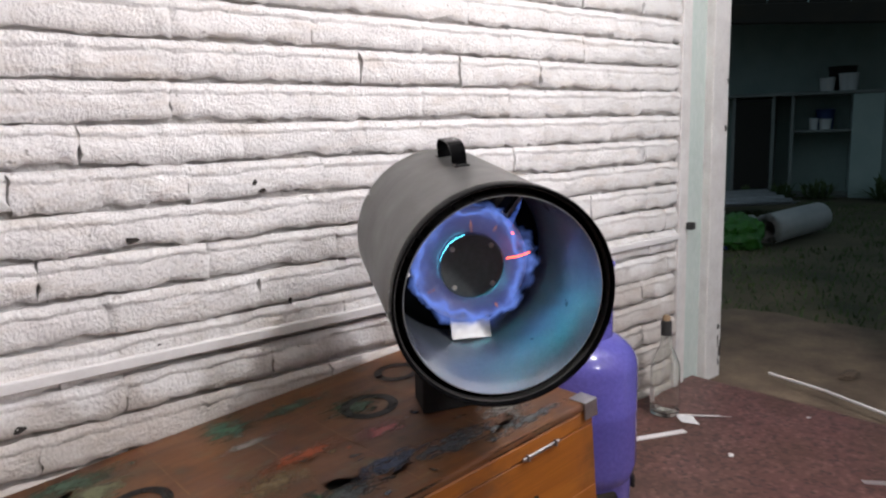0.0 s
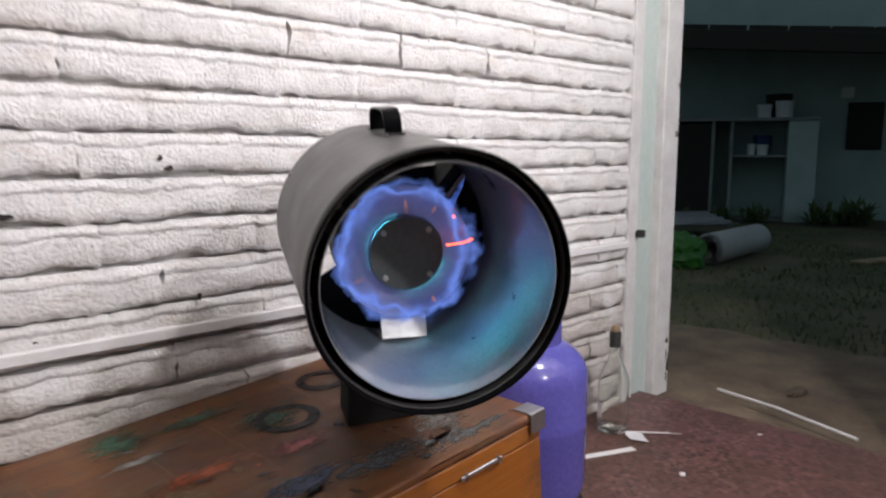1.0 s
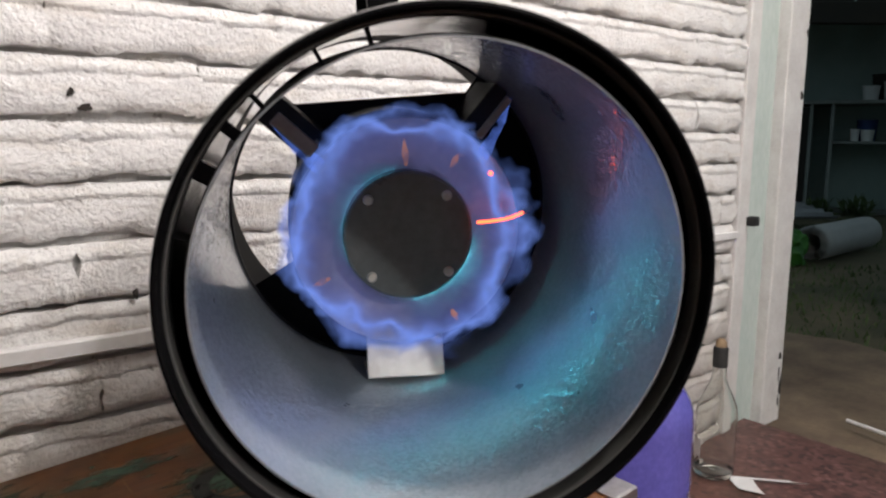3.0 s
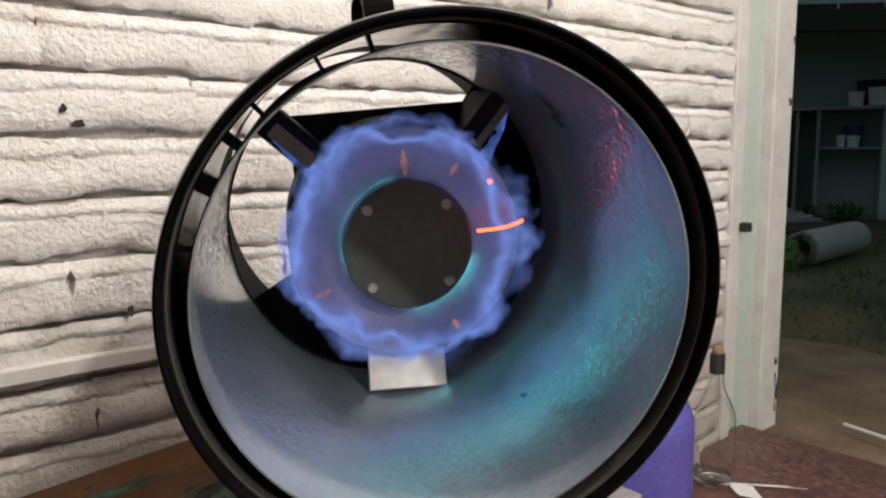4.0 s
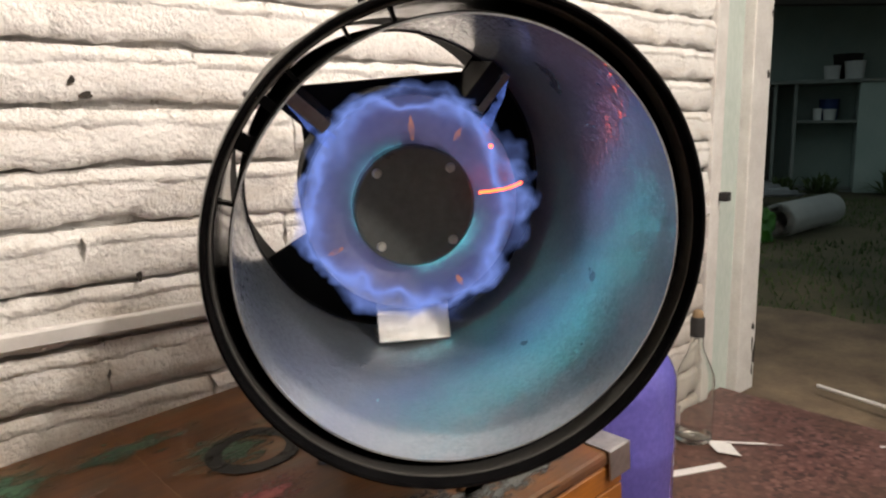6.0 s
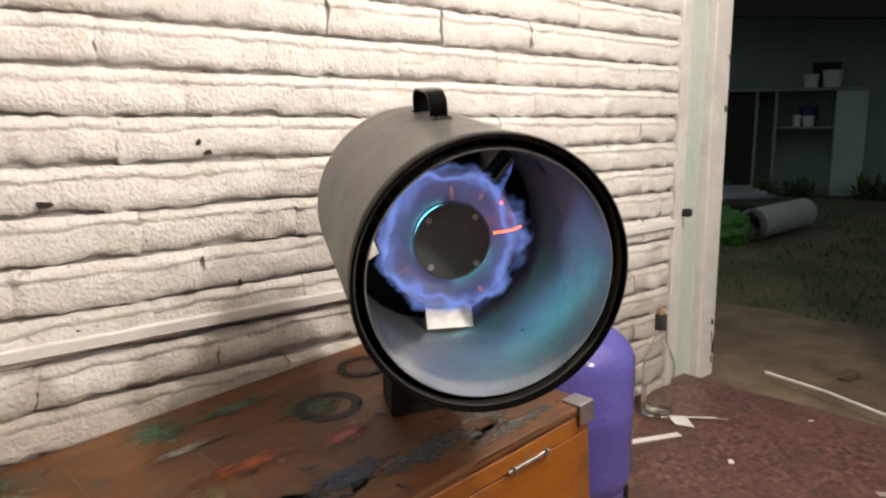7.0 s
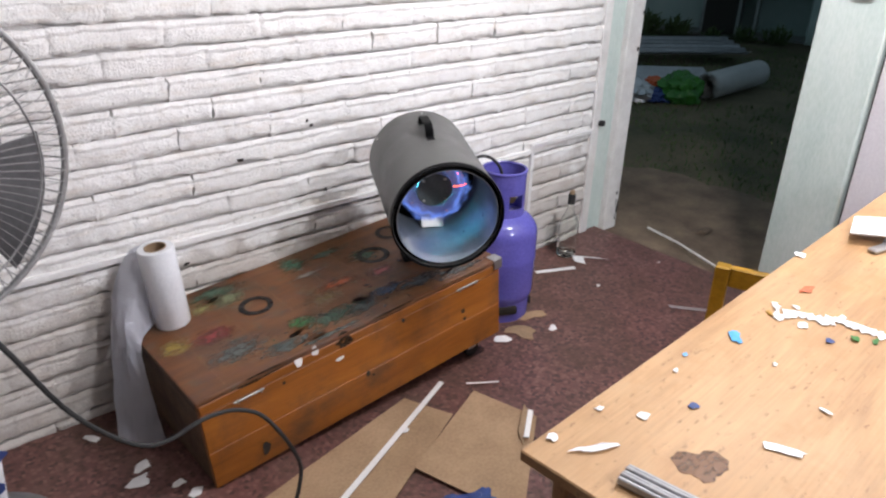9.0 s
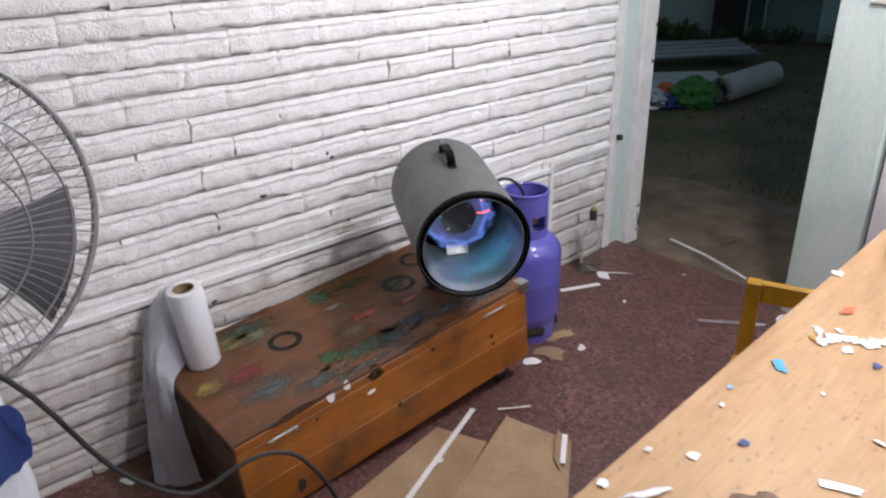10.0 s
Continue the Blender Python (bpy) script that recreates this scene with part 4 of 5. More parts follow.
for a0, a1, r, y, mt in ((100, 212, 0.0490, 0.2165, "cyan"), (-80, -16, 0.0522, 0.2056, "cyan_hot")):
    bm = tube([(bx + r * math.cos(radians(a)), y, bz + r * math.sin(radians(a))) for a in range(a0, a1, 3)], 0.0013, 8)
    part("flame_slit", bm, mt, heater, "cyan flame behind the disc", True)
for k, (a, r, ln) in enumerate(((95, 0.060, 0.022), (62, 0.066, 0.014), (205, 0.072, 0.016), (300, 0.070, 0.012))):
    c, d = math.cos(radians(a)), math.sin(radians(a))
    bm = bmesh.new()
    pts_ = [(bx + rr * c - w * d, 0.188, bz + rr * d + w * c) for rr, w in ((r, -0.001), (r + ln * 0.4, -0.003), (r + ln, 0.0), (r + ln * 0.5, 0.003), (r, 0.001))]
    bm.faces.new([bm.verts.new(p) for p in pts_])
    part("flame_tip", bm, "spark", heater, "small orange flame tip")
for k, (a0, r0, a1, r1, w) in enumerate(((50, 0.088, 56, 0.137, 0.010), (141, 0.092, 140, 0.138, 0.011))):
    bm = bmesh.new()
    left_, right_ = [], []
    for i in range(7):
        u = i / 6
        a, r = radians(a0 + (a1 - a0) * u), r0 + (r1 - r0) * u
        ww = w * (1 - u ** 1.5) * 0.5 + 0.0006 + 0.002 * noise.noise(Vector((u * 5, k, 0)))
        c, d = math.cos(a), math.sin(a)
        left_.append(bm.verts.new((bx + r * c - ww * d, 0.190 - 0.006 * u, bz + r * d + ww * c)))
        right_.append(bm.verts.new((bx + r * c + ww * d, 0.190 - 0.006 * u, bz + r * d - ww * c)))
    for i in range(6):
        bm.faces.new((left_[i], left_[i + 1], right_[i + 1], right_[i]))
    part("flame_wisp", bm, "wisp", heater, "blue flame wisp licking outwards", True)
part("glow_wire", tube(spline([(0.061, 0.192, 0.003), (0.074, 0.190, 0.0045), (0.087, 0.189, 0.0068), (0.099, 0.190, 0.0108)], 5), 0.0013, 8), "hot", heater, "red-hot ignition wire")
part("igniter_pin", tube([(0.099, 0.191, 0.011), (0.110, 0.206, 0.012), (0.114, 0.235, 0.012)], 0.0022, 8), "steel", heater)
bm = bmesh.new()
bmesh.ops.create_uvsphere(bm, u_segments=10, v_segments=6, radius=0.0020)
bm.transform(Matrix.Translation((0.072, 0.196, 0.043)))
part("ember", bm, "hot", heater, "tiny red ember")
# handle, side screws, stand
HTURN = Matrix.Rotation(radians(-5.5), 4, "Y")
hp = [(0, s, z) for s, z in ((0.205, 0.158), (0.204, 0.170), (0.207, 0.180), (0.217, 0.188), (0.233, 0.191), (0.277, 0.191), (0.293, 0.188), (0.303, 0.180), (0.306, 0.170), (0.305, 0.158))]
bm = ribbon(spline(hp, 4), (1, 0, 0), 0.024, 0.0025)
bm.transform(HTURN)
part("handle", bm, "enamel", heater, "black strap handle", False)
for s in (0.193, 0.317):
    part("handle_foot", box(-0.012, 0.012, s - 0.011, s + 0.011, 0.1565, 0.1605, 0.001, m=HTURN), "black", heater)
for ang in (150, 30, 90, 210):
    for s in (0.395,):
        bm = lathe([(0.0005, 0.004), (0.003, 0.0035), (0.0042, 0.0), ], 12)
        bm.transform(Matrix.Rotation(radians(-(ang - 90)), 4, "Y") @ Matrix.Translation((0, s, RO)))
        part("screw", bm, "steel", heater, "", True)
bm = box(-0.060, 0.060, 0.300, 0.385, -0.40, -0.145, 0.004, 2)
DOWN = CHEST.inverted() @ HEAT
for v in bm.verts:
    if v.co.z < -0.2:
        # down to the sloping lid under the tube
        lift = v.co.z + 0.40
        a_, b_ = DOWN @ Vector((v.co.x, v.co.y, 0)), DOWN @ Vector((v.co.x, v.co.y, -0.2))
        v.co.z = -0.2 * (a_.z - CT - 0.0012) / (a_.z - b_.z) + lift
part("stand", bm, "matt_black", heater, "black sheet-steel pedestal")

# ---------------------------------------------------------------- gas cylinder
gas = thing("gas_cylinder", Matrix.Translation((1.451, -0.282, 0)), "violet painted gas cylinder standing on the terrazzo floor", "gas cylinder")
RB = 0.136
prof = [(0.0005, 0.045), (0.08, 0.048), (0.115, 0.060), (RB - 0.006, 0.085), (RB, 0.11), (RB, 0.235), (RB + 0.001, 0.24), (RB, 0.245), (RB, 0.335)]
prof += [(RB * math.cos(radians(a)) ** 0.8, 0.335 + 0.085 * math.sin(radians(a))) for a in range(10, 90, 10)] + [(0.0005, 0.42)]
part("body", lathe(prof, 64), "violet", gas, "", True)
bm = lathe([(0.118, 0.0), (0.122, 0.0), (0.124, 0.075), (0.118, 0.075)], 64, closed=True)
part("foot_ring", bm, "violet", gas, "notched violet foot ring", True)
# dark blocks on the ring: shade inside its slots, put into the colour
for a in (-118, -38, 52, 142):
    bm = box(-0.042, 0.042, -0.006, 0.004, 0.036, 0.070, 0.008, 2)
    bm.transform(Matrix.Rotation(radians(a + 90), 4, "Z") @ Matrix.Translation((0, -0.1225, 0)))
    part("foot_slot", bm, "near_black", gas, "dark block standing in for a shaded foot ring slot")
collar = bmesh.new()
n = 72
for z0, z1, gaps in ((0.405, 0.440, 0), (0.440, 0.492, 1), (0.492, 0.572, 0)):
    for i in range(n):
        a0, a1 = 2 * math.pi * i / n, 2 * math.pi * (i + 1) / n
        if gaps and (i % 24) < 9:
            continue
        q = [[Vector((r * math.cos(a), r * math.sin(a), z)) for z in (z0, z1)] for a in (a0, a1) for r in (0.077, 0.080)]
        v = [[collar.verts.new(p) for p in pair] for pair in q]
        for f_ in ((v[0][0], v[2][0], v[2][1], v[0][1]), (v[1][0], v[1][1], v[3][1], v[3][0]), (v[0][1], v[2][1], v[3][1], v[1][1]), (v[0][0], v[1][0], v[3][0], v[2][0]), (v[0][0], v[0][1], v[1][1], v[1][0]), (v[2][0], v[3][0], v[3][1], v[2][1])):
            collar.faces.new(f_)
bmesh.ops.remove_doubles(collar, verts=collar.verts[:], dist=0.0002)
part("collar", collar, "violet", gas, "violet guard collar with openings", False)
bm = lathe([(0.080, 0.566), (0.084, 0.570), (0.083, 0.576), (0.077, 0.577), (0.074, 0.573), (0.076, 0.567)], 64, closed=True)
part("collar_rim", bm, "violet", gas, "", True)
valve = part("valve", lathe([(0.0005, 0.418), (0.018, 0.418), (0.018, 0.445), (0.012, 0.45), (0.012, 0.475), (0.020, 0.478), (0.020, 0.50), (0.0005, 0.502)], 20), "brass", gas, "brass valve")
bm = lathe([(0.0005, 0), (0.014, 0), (0.016, 0.006), (0.016, 0.035), (0.0005, 0.037)], 16, "Y")
bm.transform(Matrix.Translation((0, -0.05, 0.468)))
part("valve_outlet", bm, "brass", valve)
solid("gas_hose", tube(spline([(1.452, -0.282, 0.503), (1.43, -0.27, 0.585), (1.36, -0.255, 0.63), (1.26, -0.23, 0.60), (1.17, -0.24, 0.585), (1.10, -0.30, 0.60)], 8), 0.0055, 10), "rubber", I4, "black rubber gas hose from cylinder to heater", "hose", smooth=True)

# ---------------------------------------------------------------- bottle by the post
bottle = thing("glass_bottle", Matrix.Translation((2.047, -0.135, 0)) @ Matrix.Diagonal((0.96, 0.96, 0.88, 1)), "empty clear glass bottle with a dark cap on the floor", "bottle")
outer_ = [(0.0005, 0.004), (0.036, 0.0), (0.044, 0.006), (0.0455, 0.02), (0.0455, 0.165), (0.043, 0.185), (0.032, 0.215), (0.019, 0.245), (0.0155, 0.262), (0.0150, 0.318)]
inner_ = [(0.0138, 0.318), (0.0143, 0.262), (0.0178, 0.245), (0.0307, 0.2138), (0.0417, 0.184), (0.0442, 0.165), (0.0442, 0.02), (0.034, 0.012), (0.0005, 0.014)]
part("body", lathe(outer_ + inner_, 40), "glass", bottle, "", True)
part("cap", lathe([(0.0005, 0.336), (0.0150, 0.336), (0.0168, 0.332), (0.0168, 0.285), (0.0156, 0.285), (0.0156, 0.322), (0.0005, 0.322)], 24), "rubber", bottle, "dark screw cap", True)
part("cap_top", lathe([(0.0005, 0.356), (0.008, 0.355), (0.012, 0.349), (0.013, 0.3365), (0.0005, 0.3365)], 18), "kraft", bottle, "tan stopper", True)
bm = bmesh.new()
prev = None
for i in range(9):
    a = radians(128 + 5 * i)
    zz = 0.105 + 0.006 * math.sin(i * 1.7)
    p = [bm.verts.new((0.0462 * math.cos(a), 0.0462 * math.sin(a), z)) for z in (0.050 + 0.008 * math.cos(i), zz)]
    if prev:
        bm.faces.new((prev[0], p[0], p[1], prev[1]))
    prev = p
part("torn_label", bm, "paper", bottle, "remains of a torn white label", True)

# ---------------------------------------------------------------- roll of plastic film on the chest
ROLL = CHEST @ Matrix.Translation((0.107, 0.392, CT + 0.001))
roll = thing("film_roll", ROLL, "roll of white plastic film standing on the chest", "film roll")
RR, RH = 0.050, 0.245
part("wound_film", lathe([(0.030, 0.0), (RR - 0.002, 0.0), (RR, 0.003), (RR, RH - 0.004), (RR - 0.003, RH), (0.030, RH), (0.0299, RH / 2)], 48, closed=True), "film", roll, "", True)
part("core", lathe([(0.0265, -0.0005), (0.0298, -0.0005), (0.0298, RH + 0.002), (0.0265, RH + 0.002)], 40, closed=True), "kraft", roll, "brown cardboard core", True)
# loose end of the film, hanging down past the end of the chest
hi_ = spline([(0.235, -0.078, 0.545), (0.175, -0.066, 0.52), (0.128, -0.060, 0.43), (0.100, -0.075, 0.33), (0.065, -0.12, 0.18), (0.035, -0.185, 0.012)], 6)
lo_ = spline([(0.255, -0.080, 0.306), (0.195, -0.125, 0.306), (0.142, -0.185, 0.306), (0.128, -0.215, 0.25), (0.130, -0.245, 0.13), (0.140, -0.268, 0.012)], 6)
bm = bmesh.new()
grid_ = []
for i, (p, q) in enumerate(zip(hi_, lo_)):
    row = []
    for j in range(15):
        v = j / 14
        w = p.lerp(q, v)
        k = math.sin(math.pi * v)
        w.x += k * (0.010 * noise.noise(Vector((i * 0.16, v * 4.0, 1))) - 0.012) + 0.004 * noise.noise(Vector((i * 0.4, v * 11, 7)))
        w.y += k * 0.014 * noise.noise(Vector((i * 0.2, v * 5.0, 5))) - 0.012 * k
        row.append(bm.verts.new((w.x, min(w.y, -0.03), max(w.z, 0.004))))
    grid_.append(row)
for i in range(len(grid_) - 1):
    for j in range(14):
        bm.faces.new((grid_[i][j], grid_[i + 1][j], grid_[i + 1][j + 1], grid_[i][j + 1]))
bmesh.ops.solidify(bm, geom=bm.faces[:], thickness=0.0006)
bm.transform(ROLL.inverted())
part("loose_end", bm, "loose", roll, "crumpled loose end of film hanging down", True)

# ---------------------------------------------------------------- work table
TAB = Matrix.Translation((0.2, -1.523, 0)) @ Matrix.Rotation(radians(3.6), 4, "Z")
table = thing("work_table", TAB, "worn plywood work table littered with offcuts", "table")
part("tabletop", box(0, 1.9, -1.0, 0, 0.762, 0.78, 0.002), "ply", table)
part("top_batten", box(0.03, 1.87, -0.06, -0.035, 0.70, 0.761, 0.003), "ply", table)
part("top_batten", box(0.03, 1.87, -0.965, -0.94, 0.70, 0.761, 0.003), "ply", table)
for x in (0.22, 1.75):
    for y in (-0.12, -0.88):
        part("leg", box(x - 0.03, x + 0.03, y - 0.03, y + 0.03, 0.0, 0.7615, 0.004), "ply", table)
M["coffee"] = patchy("brown_spill", (0.20, 0.085, 0.025), 60.0, 0.40)
M["scuff"] = patchy("brown_scuff", (0.42, 0.27, 0.14), 34.0, 0.60)


def ontable(wx, wy):
    p = TAB.inverted() @ Vector((wx, wy, 0))
    return p.x, p.y


for k, (wx, wy, rx, ry, mt) in enumerate(((0.361, -1.69, 0.034, 0.028, "coffee"), (0.60, -1.69, 0.02, 0.007, "scuff"), (0.40, -1.64, 0.012, 0.005, "scuff"))):
    bm = blob(rx, ry, 300 + k, 0.0004, 28, 0.4)
    x, y = ontable(wx, wy)
    bm.transform(Matrix.Translation((x, y, 0.7804 + 0.0001 * k)))
    part("stain", bm, mt, table)


def litter(name, wx, wy, rx, ry, turn, material, label, category, seed, z=0.7815, rough=0.3, group="", flat=True):
    rnd = random.Random(seed)
    pts_ = []
    n = 11
    for k_ in range(n):
        # a rounded rectangle with a frayed, uneven edge
        a = 2 * math.pi * k_ / n
        c, d = math.cos(a), math.sin(a)
        q = 1.0 / (abs(c) ** 5 + abs(d) ** 5) ** 0.2
        q *= 1 + rough * (1.1 * noise.noise(Vector((c * 1.3, d * 1.3, seed * 3.7))) + 1.0 * rnd.uniform(-1, 1))
        pts_.append((rx * c * q, ry * d * q))
    bm = bmesh.new()
    up_, lo_ = [bm.verts.new((*p, 0.001)) for p in pts_], [bm.verts.new((*p, 0)) for p in pts_]
    for k_ in range(len(pts_)):
        bm.faces.new((up_[k_], up_[(k_ + 1) % len(pts_)], lo_[(k_ + 1) % len(pts_)], lo_[k_]))
    bm.faces.new(up_)
    bm.faces.new(lo_)
    for v in bm.verts:
        v.co.z += 0.003 * (1 + noise.noise(Vector((v.co.x * 40, v.co.y * 40, seed))))
    low = min(v.co.z for v in bm.verts)
    for v in bm.verts:
        v.co.z -= low
    return solid(name, bm, material, pose(wx, wy, z, 0, 0, turn), label, category, group)


for k, (wx, wy, rx, ry, turn, mt, lab) in enumerate((
        (0.688, -1.556, 0.022, 0.009, 40, "sky", "torn piece of light blue tape on the table"),
        (0.462, -1.617, 0.009, 0.007, 10, "blue", "small blue and white scrap on the table"),
        (0.385, -1.585, 0.010, 0.008, 0, "paper", "small white scrap on the table"),
        (0.815, -1.612, 0.011, 0.008, 30, "paper", "small white scrap on the table"),
        (0.87, -1.575, 0.009, 0.006, 60, "paper", "small white scrap on the table"),
        (0.90, -1.645, 0.012, 0.006, 10, "paper", "small white scrap on the table"),
        (0.81, -1.555, 0.012, 0.006, 40, "yellow", "small yellow scrap on the table"),
        (0.86, -1.715, 0.010, 0.005, 15, "green", "small green scrap on the table"),
        (0.99, -1.70, 0.012, 0.006, 70, "paper", "small white scrap on the table"),
        (0.52, -1.55, 0.006, 0.004, 20, "paper", "small white scrap on the table"),
        (0.66, -1.64, 0.005, 0.004, 50, "paper", "small white scrap on the table"),
        (0.35, -1.535, 0.007, 0.005, 0, "paper", "small white scrap on the table"),
        (0.57, -1.535, 0.006, 0.004, 0, "sky", "small blue scrap on the table"),
        (0.80, -1.665, 0.010, 0.007, 20, "blue", "small blue scrap on the table"),
        (0.84, -1.69, 0.012, 0.007, 25, "green", "small green scrap on the table"),
        (0.955, -1.555, 0.02, 0.01, 0, "orange", "small red and white scrap on the table"),
        (0.47, -1.745, 0.010, 0.028, 25, "film", "strip of clear tape on the table"),
        (0.275, -1.585, 0.036, 0.007, -28, "film", "strip of clear tape on the table"),
        (0.25, -1.535, 0.010, 0.008, 0, "paper", "small white scrap on the table"),
        (0.42, -1.84, 0.03, 0.01, -20, "film", "strip of clear tape on the table"),
        (0.72, -1.80, 0.012, 0.004, 60, "paper", "small white scrap on the table"),
        (0.60, -1.745, 0.012, 0.004, 70, "paper", "small white scrap on the table"),
        (1.10, -1.475, 0.014, 0.012, 0, "paper", "small white scrap on the table"))):
    litter("scrap", wx, wy, rx * 0.85, ry * 0.85, turn, mt, lab, "scrap", 400 + k, group="scraps on the table")


def torn_strip(name, line, width, seed, label, category):
    """A strip of paper torn out by hand: ragged along both edges, slightly cockled."""
    rnd = random.Random(seed)
    pts_ = spline([(*p, 0) for p in line], 7)
    bm = bmesh.new()
    rows_ = []
    for i, p in enumerate(pts_):
        d = (pts_[min(i + 1, len(pts_) - 1)] - pts_[max(i - 1, 0)]).normalized()
        side = Vector((-d.y, d.x, 0))
        thin = 0.55 + 0.9 * abs(noise.noise(Vector((i * 0.31, seed, 0))))
        a, b = (width * thin * rnd.uniform(0.25, 1.0) for _ in range(2))
        z = 0.7818 + 0.003 * abs(noise.noise(Vector((i * 0.5, seed, 3))))
        rows_.append([bm.verts.new(p + side * w + Vector((0, 0, z + h))) for w, h in ((a, 0.0006), (0, 0.002), (-b, 0.0006), (-b, 0), (0, 0.0012), (a, 0))])
    for p, q in zip(rows_, rows_[1:]):
        for k in range(6):
            bm.faces.new((p[k], p[(k + 1) % 6], q[(k + 1) % 6], q[k]))
    bm.faces.new(rows_[0])
    bm.faces.new(rows_[-1])
    return solid(name, bm, "paper", I4, label, category)


torn_strip("torn_paper", ((0.8, -1.57), (0.846, -1.587), (0.859, -1.623), (0.884, -1.647), (0.886, -1.686), (0.893, -1.721), (0.897, -1.752)), 0.024, 3, "long ragged strip of torn white paper on the table", "paper")
torn_strip("torn_paper", ((0.8, -1.57), (0.8300000000000001, -1.558), (0.8550000000000001, -1.54)), 0.010, 8, "small torn piece of white paper on the table", "paper")
solid("paper_sheet", sheet(((1.25, -1.51), (1.36, -1.475), (1.43, -1.56), (1.31, -1.59)), 0.7815, 0.001, 0.022, 8, 4), "paper", I4, "crumpled white paper sheet on the table", "paper")
bm = bmesh.new()
for k in range(5):
    box(0, 0.25, -0.017 + 0.007 * k, -0.017 + 0.007 * k + 0.0062, 0, 0.011 + 0.002 * (k % 2), 0.0015, bm=bm)
solid("ribbed_channel", bm, "channel", pose(0.262, -1.640, 0.7815, 0, 0, -80), "grey ribbed plastic channel offcut on the table", "channel offcut")
pl = thing("pliers", pose(1.235, -1.565, 0.7815, 0, 0, -12), "worn steel pliers lying on the table", "pliers")
part("jaw", box(0, 0.05, -0.011, 0.011, 0.0, 0.010, 0.003), "steel", pl)
part("handle_grip", ribbon([(0.05, 0.006, 0.006), (0.08, 0.018, 0.006), (0.16, 0.020, 0.006)], (0, 0, 1), 0.008, 0.008), "steel", pl)
part("handle_grip", ribbon([(0.05, -0.006, 0.006), (0.08, -0.018, 0.006), (0.16, -0.020, 0.006)], (0, 0, 1), 0.008, 0.008), "steel", pl)

# ---------------------------------------------------------------- small yellow chair
CH = Matrix.Translation((1.49, -1.115, 0)) @ Matrix.Rotation(radians(-70), 4, "Z")    # local x along the back, local -y to the front
chair = thing("small_chair", CH, "small yellow painted wooden chair beside the table", "chair")
for x in (0.0, 0.235):
    bm = box(-0.001, 0.040, -0.02, 0.02, 0.012, 0.505, 0.004)
    bm.transform(Matrix.Translation((x, 0.0, 0)))
    leg = part("back_leg", bm, "yellow", chair)
    part("foot_cap", box(x - 0.003, x + 0.042, -0.022, 0.022, 0.0, 0.014, 0.002), "rubber", leg)
for x in (0.0, 0.235):
    leg = part("front_leg", box(x, x + 0.038, -0.30, -0.262, 0.012, 0.243, 0.004), "yellow", chair)
    part("foot_cap", box(x - 0.002, x + 0.040, -0.302, -0.260, 0.0, 0.014, 0.002), "rubber", leg)
part("top_rail", box(0.040, 0.235, -0.014, 0.012, 0.445, 0.507, 0.004), "yellow", chair)
part("seat", box(-0.006, 0.281, -0.315, -0.021, 0.2435, 0.262, 0.005, 2), "yellow", chair)
part("seat_rail", box(0.003, 0.022, -0.262, -0.021, 0.20, 0.2430, 0.003), "yellow", chair)
part("seat_rail", box(0.253, 0.272, -0.262, -0.021, 0.20, 0.2430, 0.003), "yellow", chair)
part("seat_rail", box(0.040, 0.235, -0.012, 0.010, 0.20, 0.2430, 0.003), "yellow", chair)
for x in (0.008, 0.250):
    part("stretcher", box(x, x + 0.022, -0.262, -0.021, 0.070, 0.105, 0.003), "yellow", chair)
part("stretcher", box(0.040, 0.235, -0.012, 0.010, 0.11, 0.15, 0.003), "yellow", chair)

# ---------------------------------------------------------------- fan, sack, cable
fan = thing("pedestal_fan", Matrix.Translation((-0.335, -0.49, 0.0)) @ Matrix.Rotation(radians(14), 4, "Z"), "large grey pedestal fan with a wire guard", "fan")
FR, FZ = 0.325, 0.98
bm = tube([(FR * math.cos(2 * math.pi * i / 60), -0.02, FZ + FR * math.sin(2 * math.pi * i / 60)) for i in range(61)], 0.007, 8)
part("guard_rim", bm, "wire", fan, "thick grey guard rim", True)
for nm, sgn, depth in (("front_guard", -1, 0.085), ("rear_guard", 1, 0.095)):
    bm = tube([(0.07 * math.cos(2 * math.pi * i / 36), -0.02 + sgn * (depth + 0.002), FZ + 0.07 * math.sin(2 * math.pi * i / 36)) for i in range(37)], 0.0025, 6, cap=False)
    guard = part(nm, bm, "wire", fan, "fine radial wire guard", True)
    for rr_ in (0.155, 0.24):
        u = (rr_ - 0.07) / (FR - 0.07)
        yy = -0.02 + sgn * (depth * math.sqrt(max(0, 1 - u ** 2.6)) + 0.002)
        part("guard_hoop", tube([(rr_ * math.cos(2 * math.pi * i / 48), yy, FZ + rr_ * math.sin(2 * math.pi * i / 48)) for i in range(49)], 0.0022, 5, cap=False), "wire", guard, "", True)
    pts = []
    for i in range(7):
        u = i / 6
        r = 0.07 + (FR - 0.07) * u
        tw = 0.18 * (1 - u) if sgn < 0 else 0
        pts.append((r * math.cos(tw), -0.02 + sgn * depth * math.sqrt(max(0, 1 - u ** 2.6)), r * math.sin(tw)))
    first = part("guard_wire", tube(pts, 0.0012, 4, cap=False), "wire", guard, "", True)
    first.location = (0, 0, FZ)
    for k in range(1, 84):
        w = new("guard_wire", first.data)
        w.parent = guard
        w.matrix_local = Matrix.Translation((0, 0, FZ)) @ Matrix.Rotation(2 * math.pi * k / 84, 4, "Y")
bm = lathe([(0.0005, 0.03), (0.08, 0.04), (0.105, 0.07), (0.105, 0.17), (0.085, 0.22), (0.0005, 0.235)], 36, "Y")
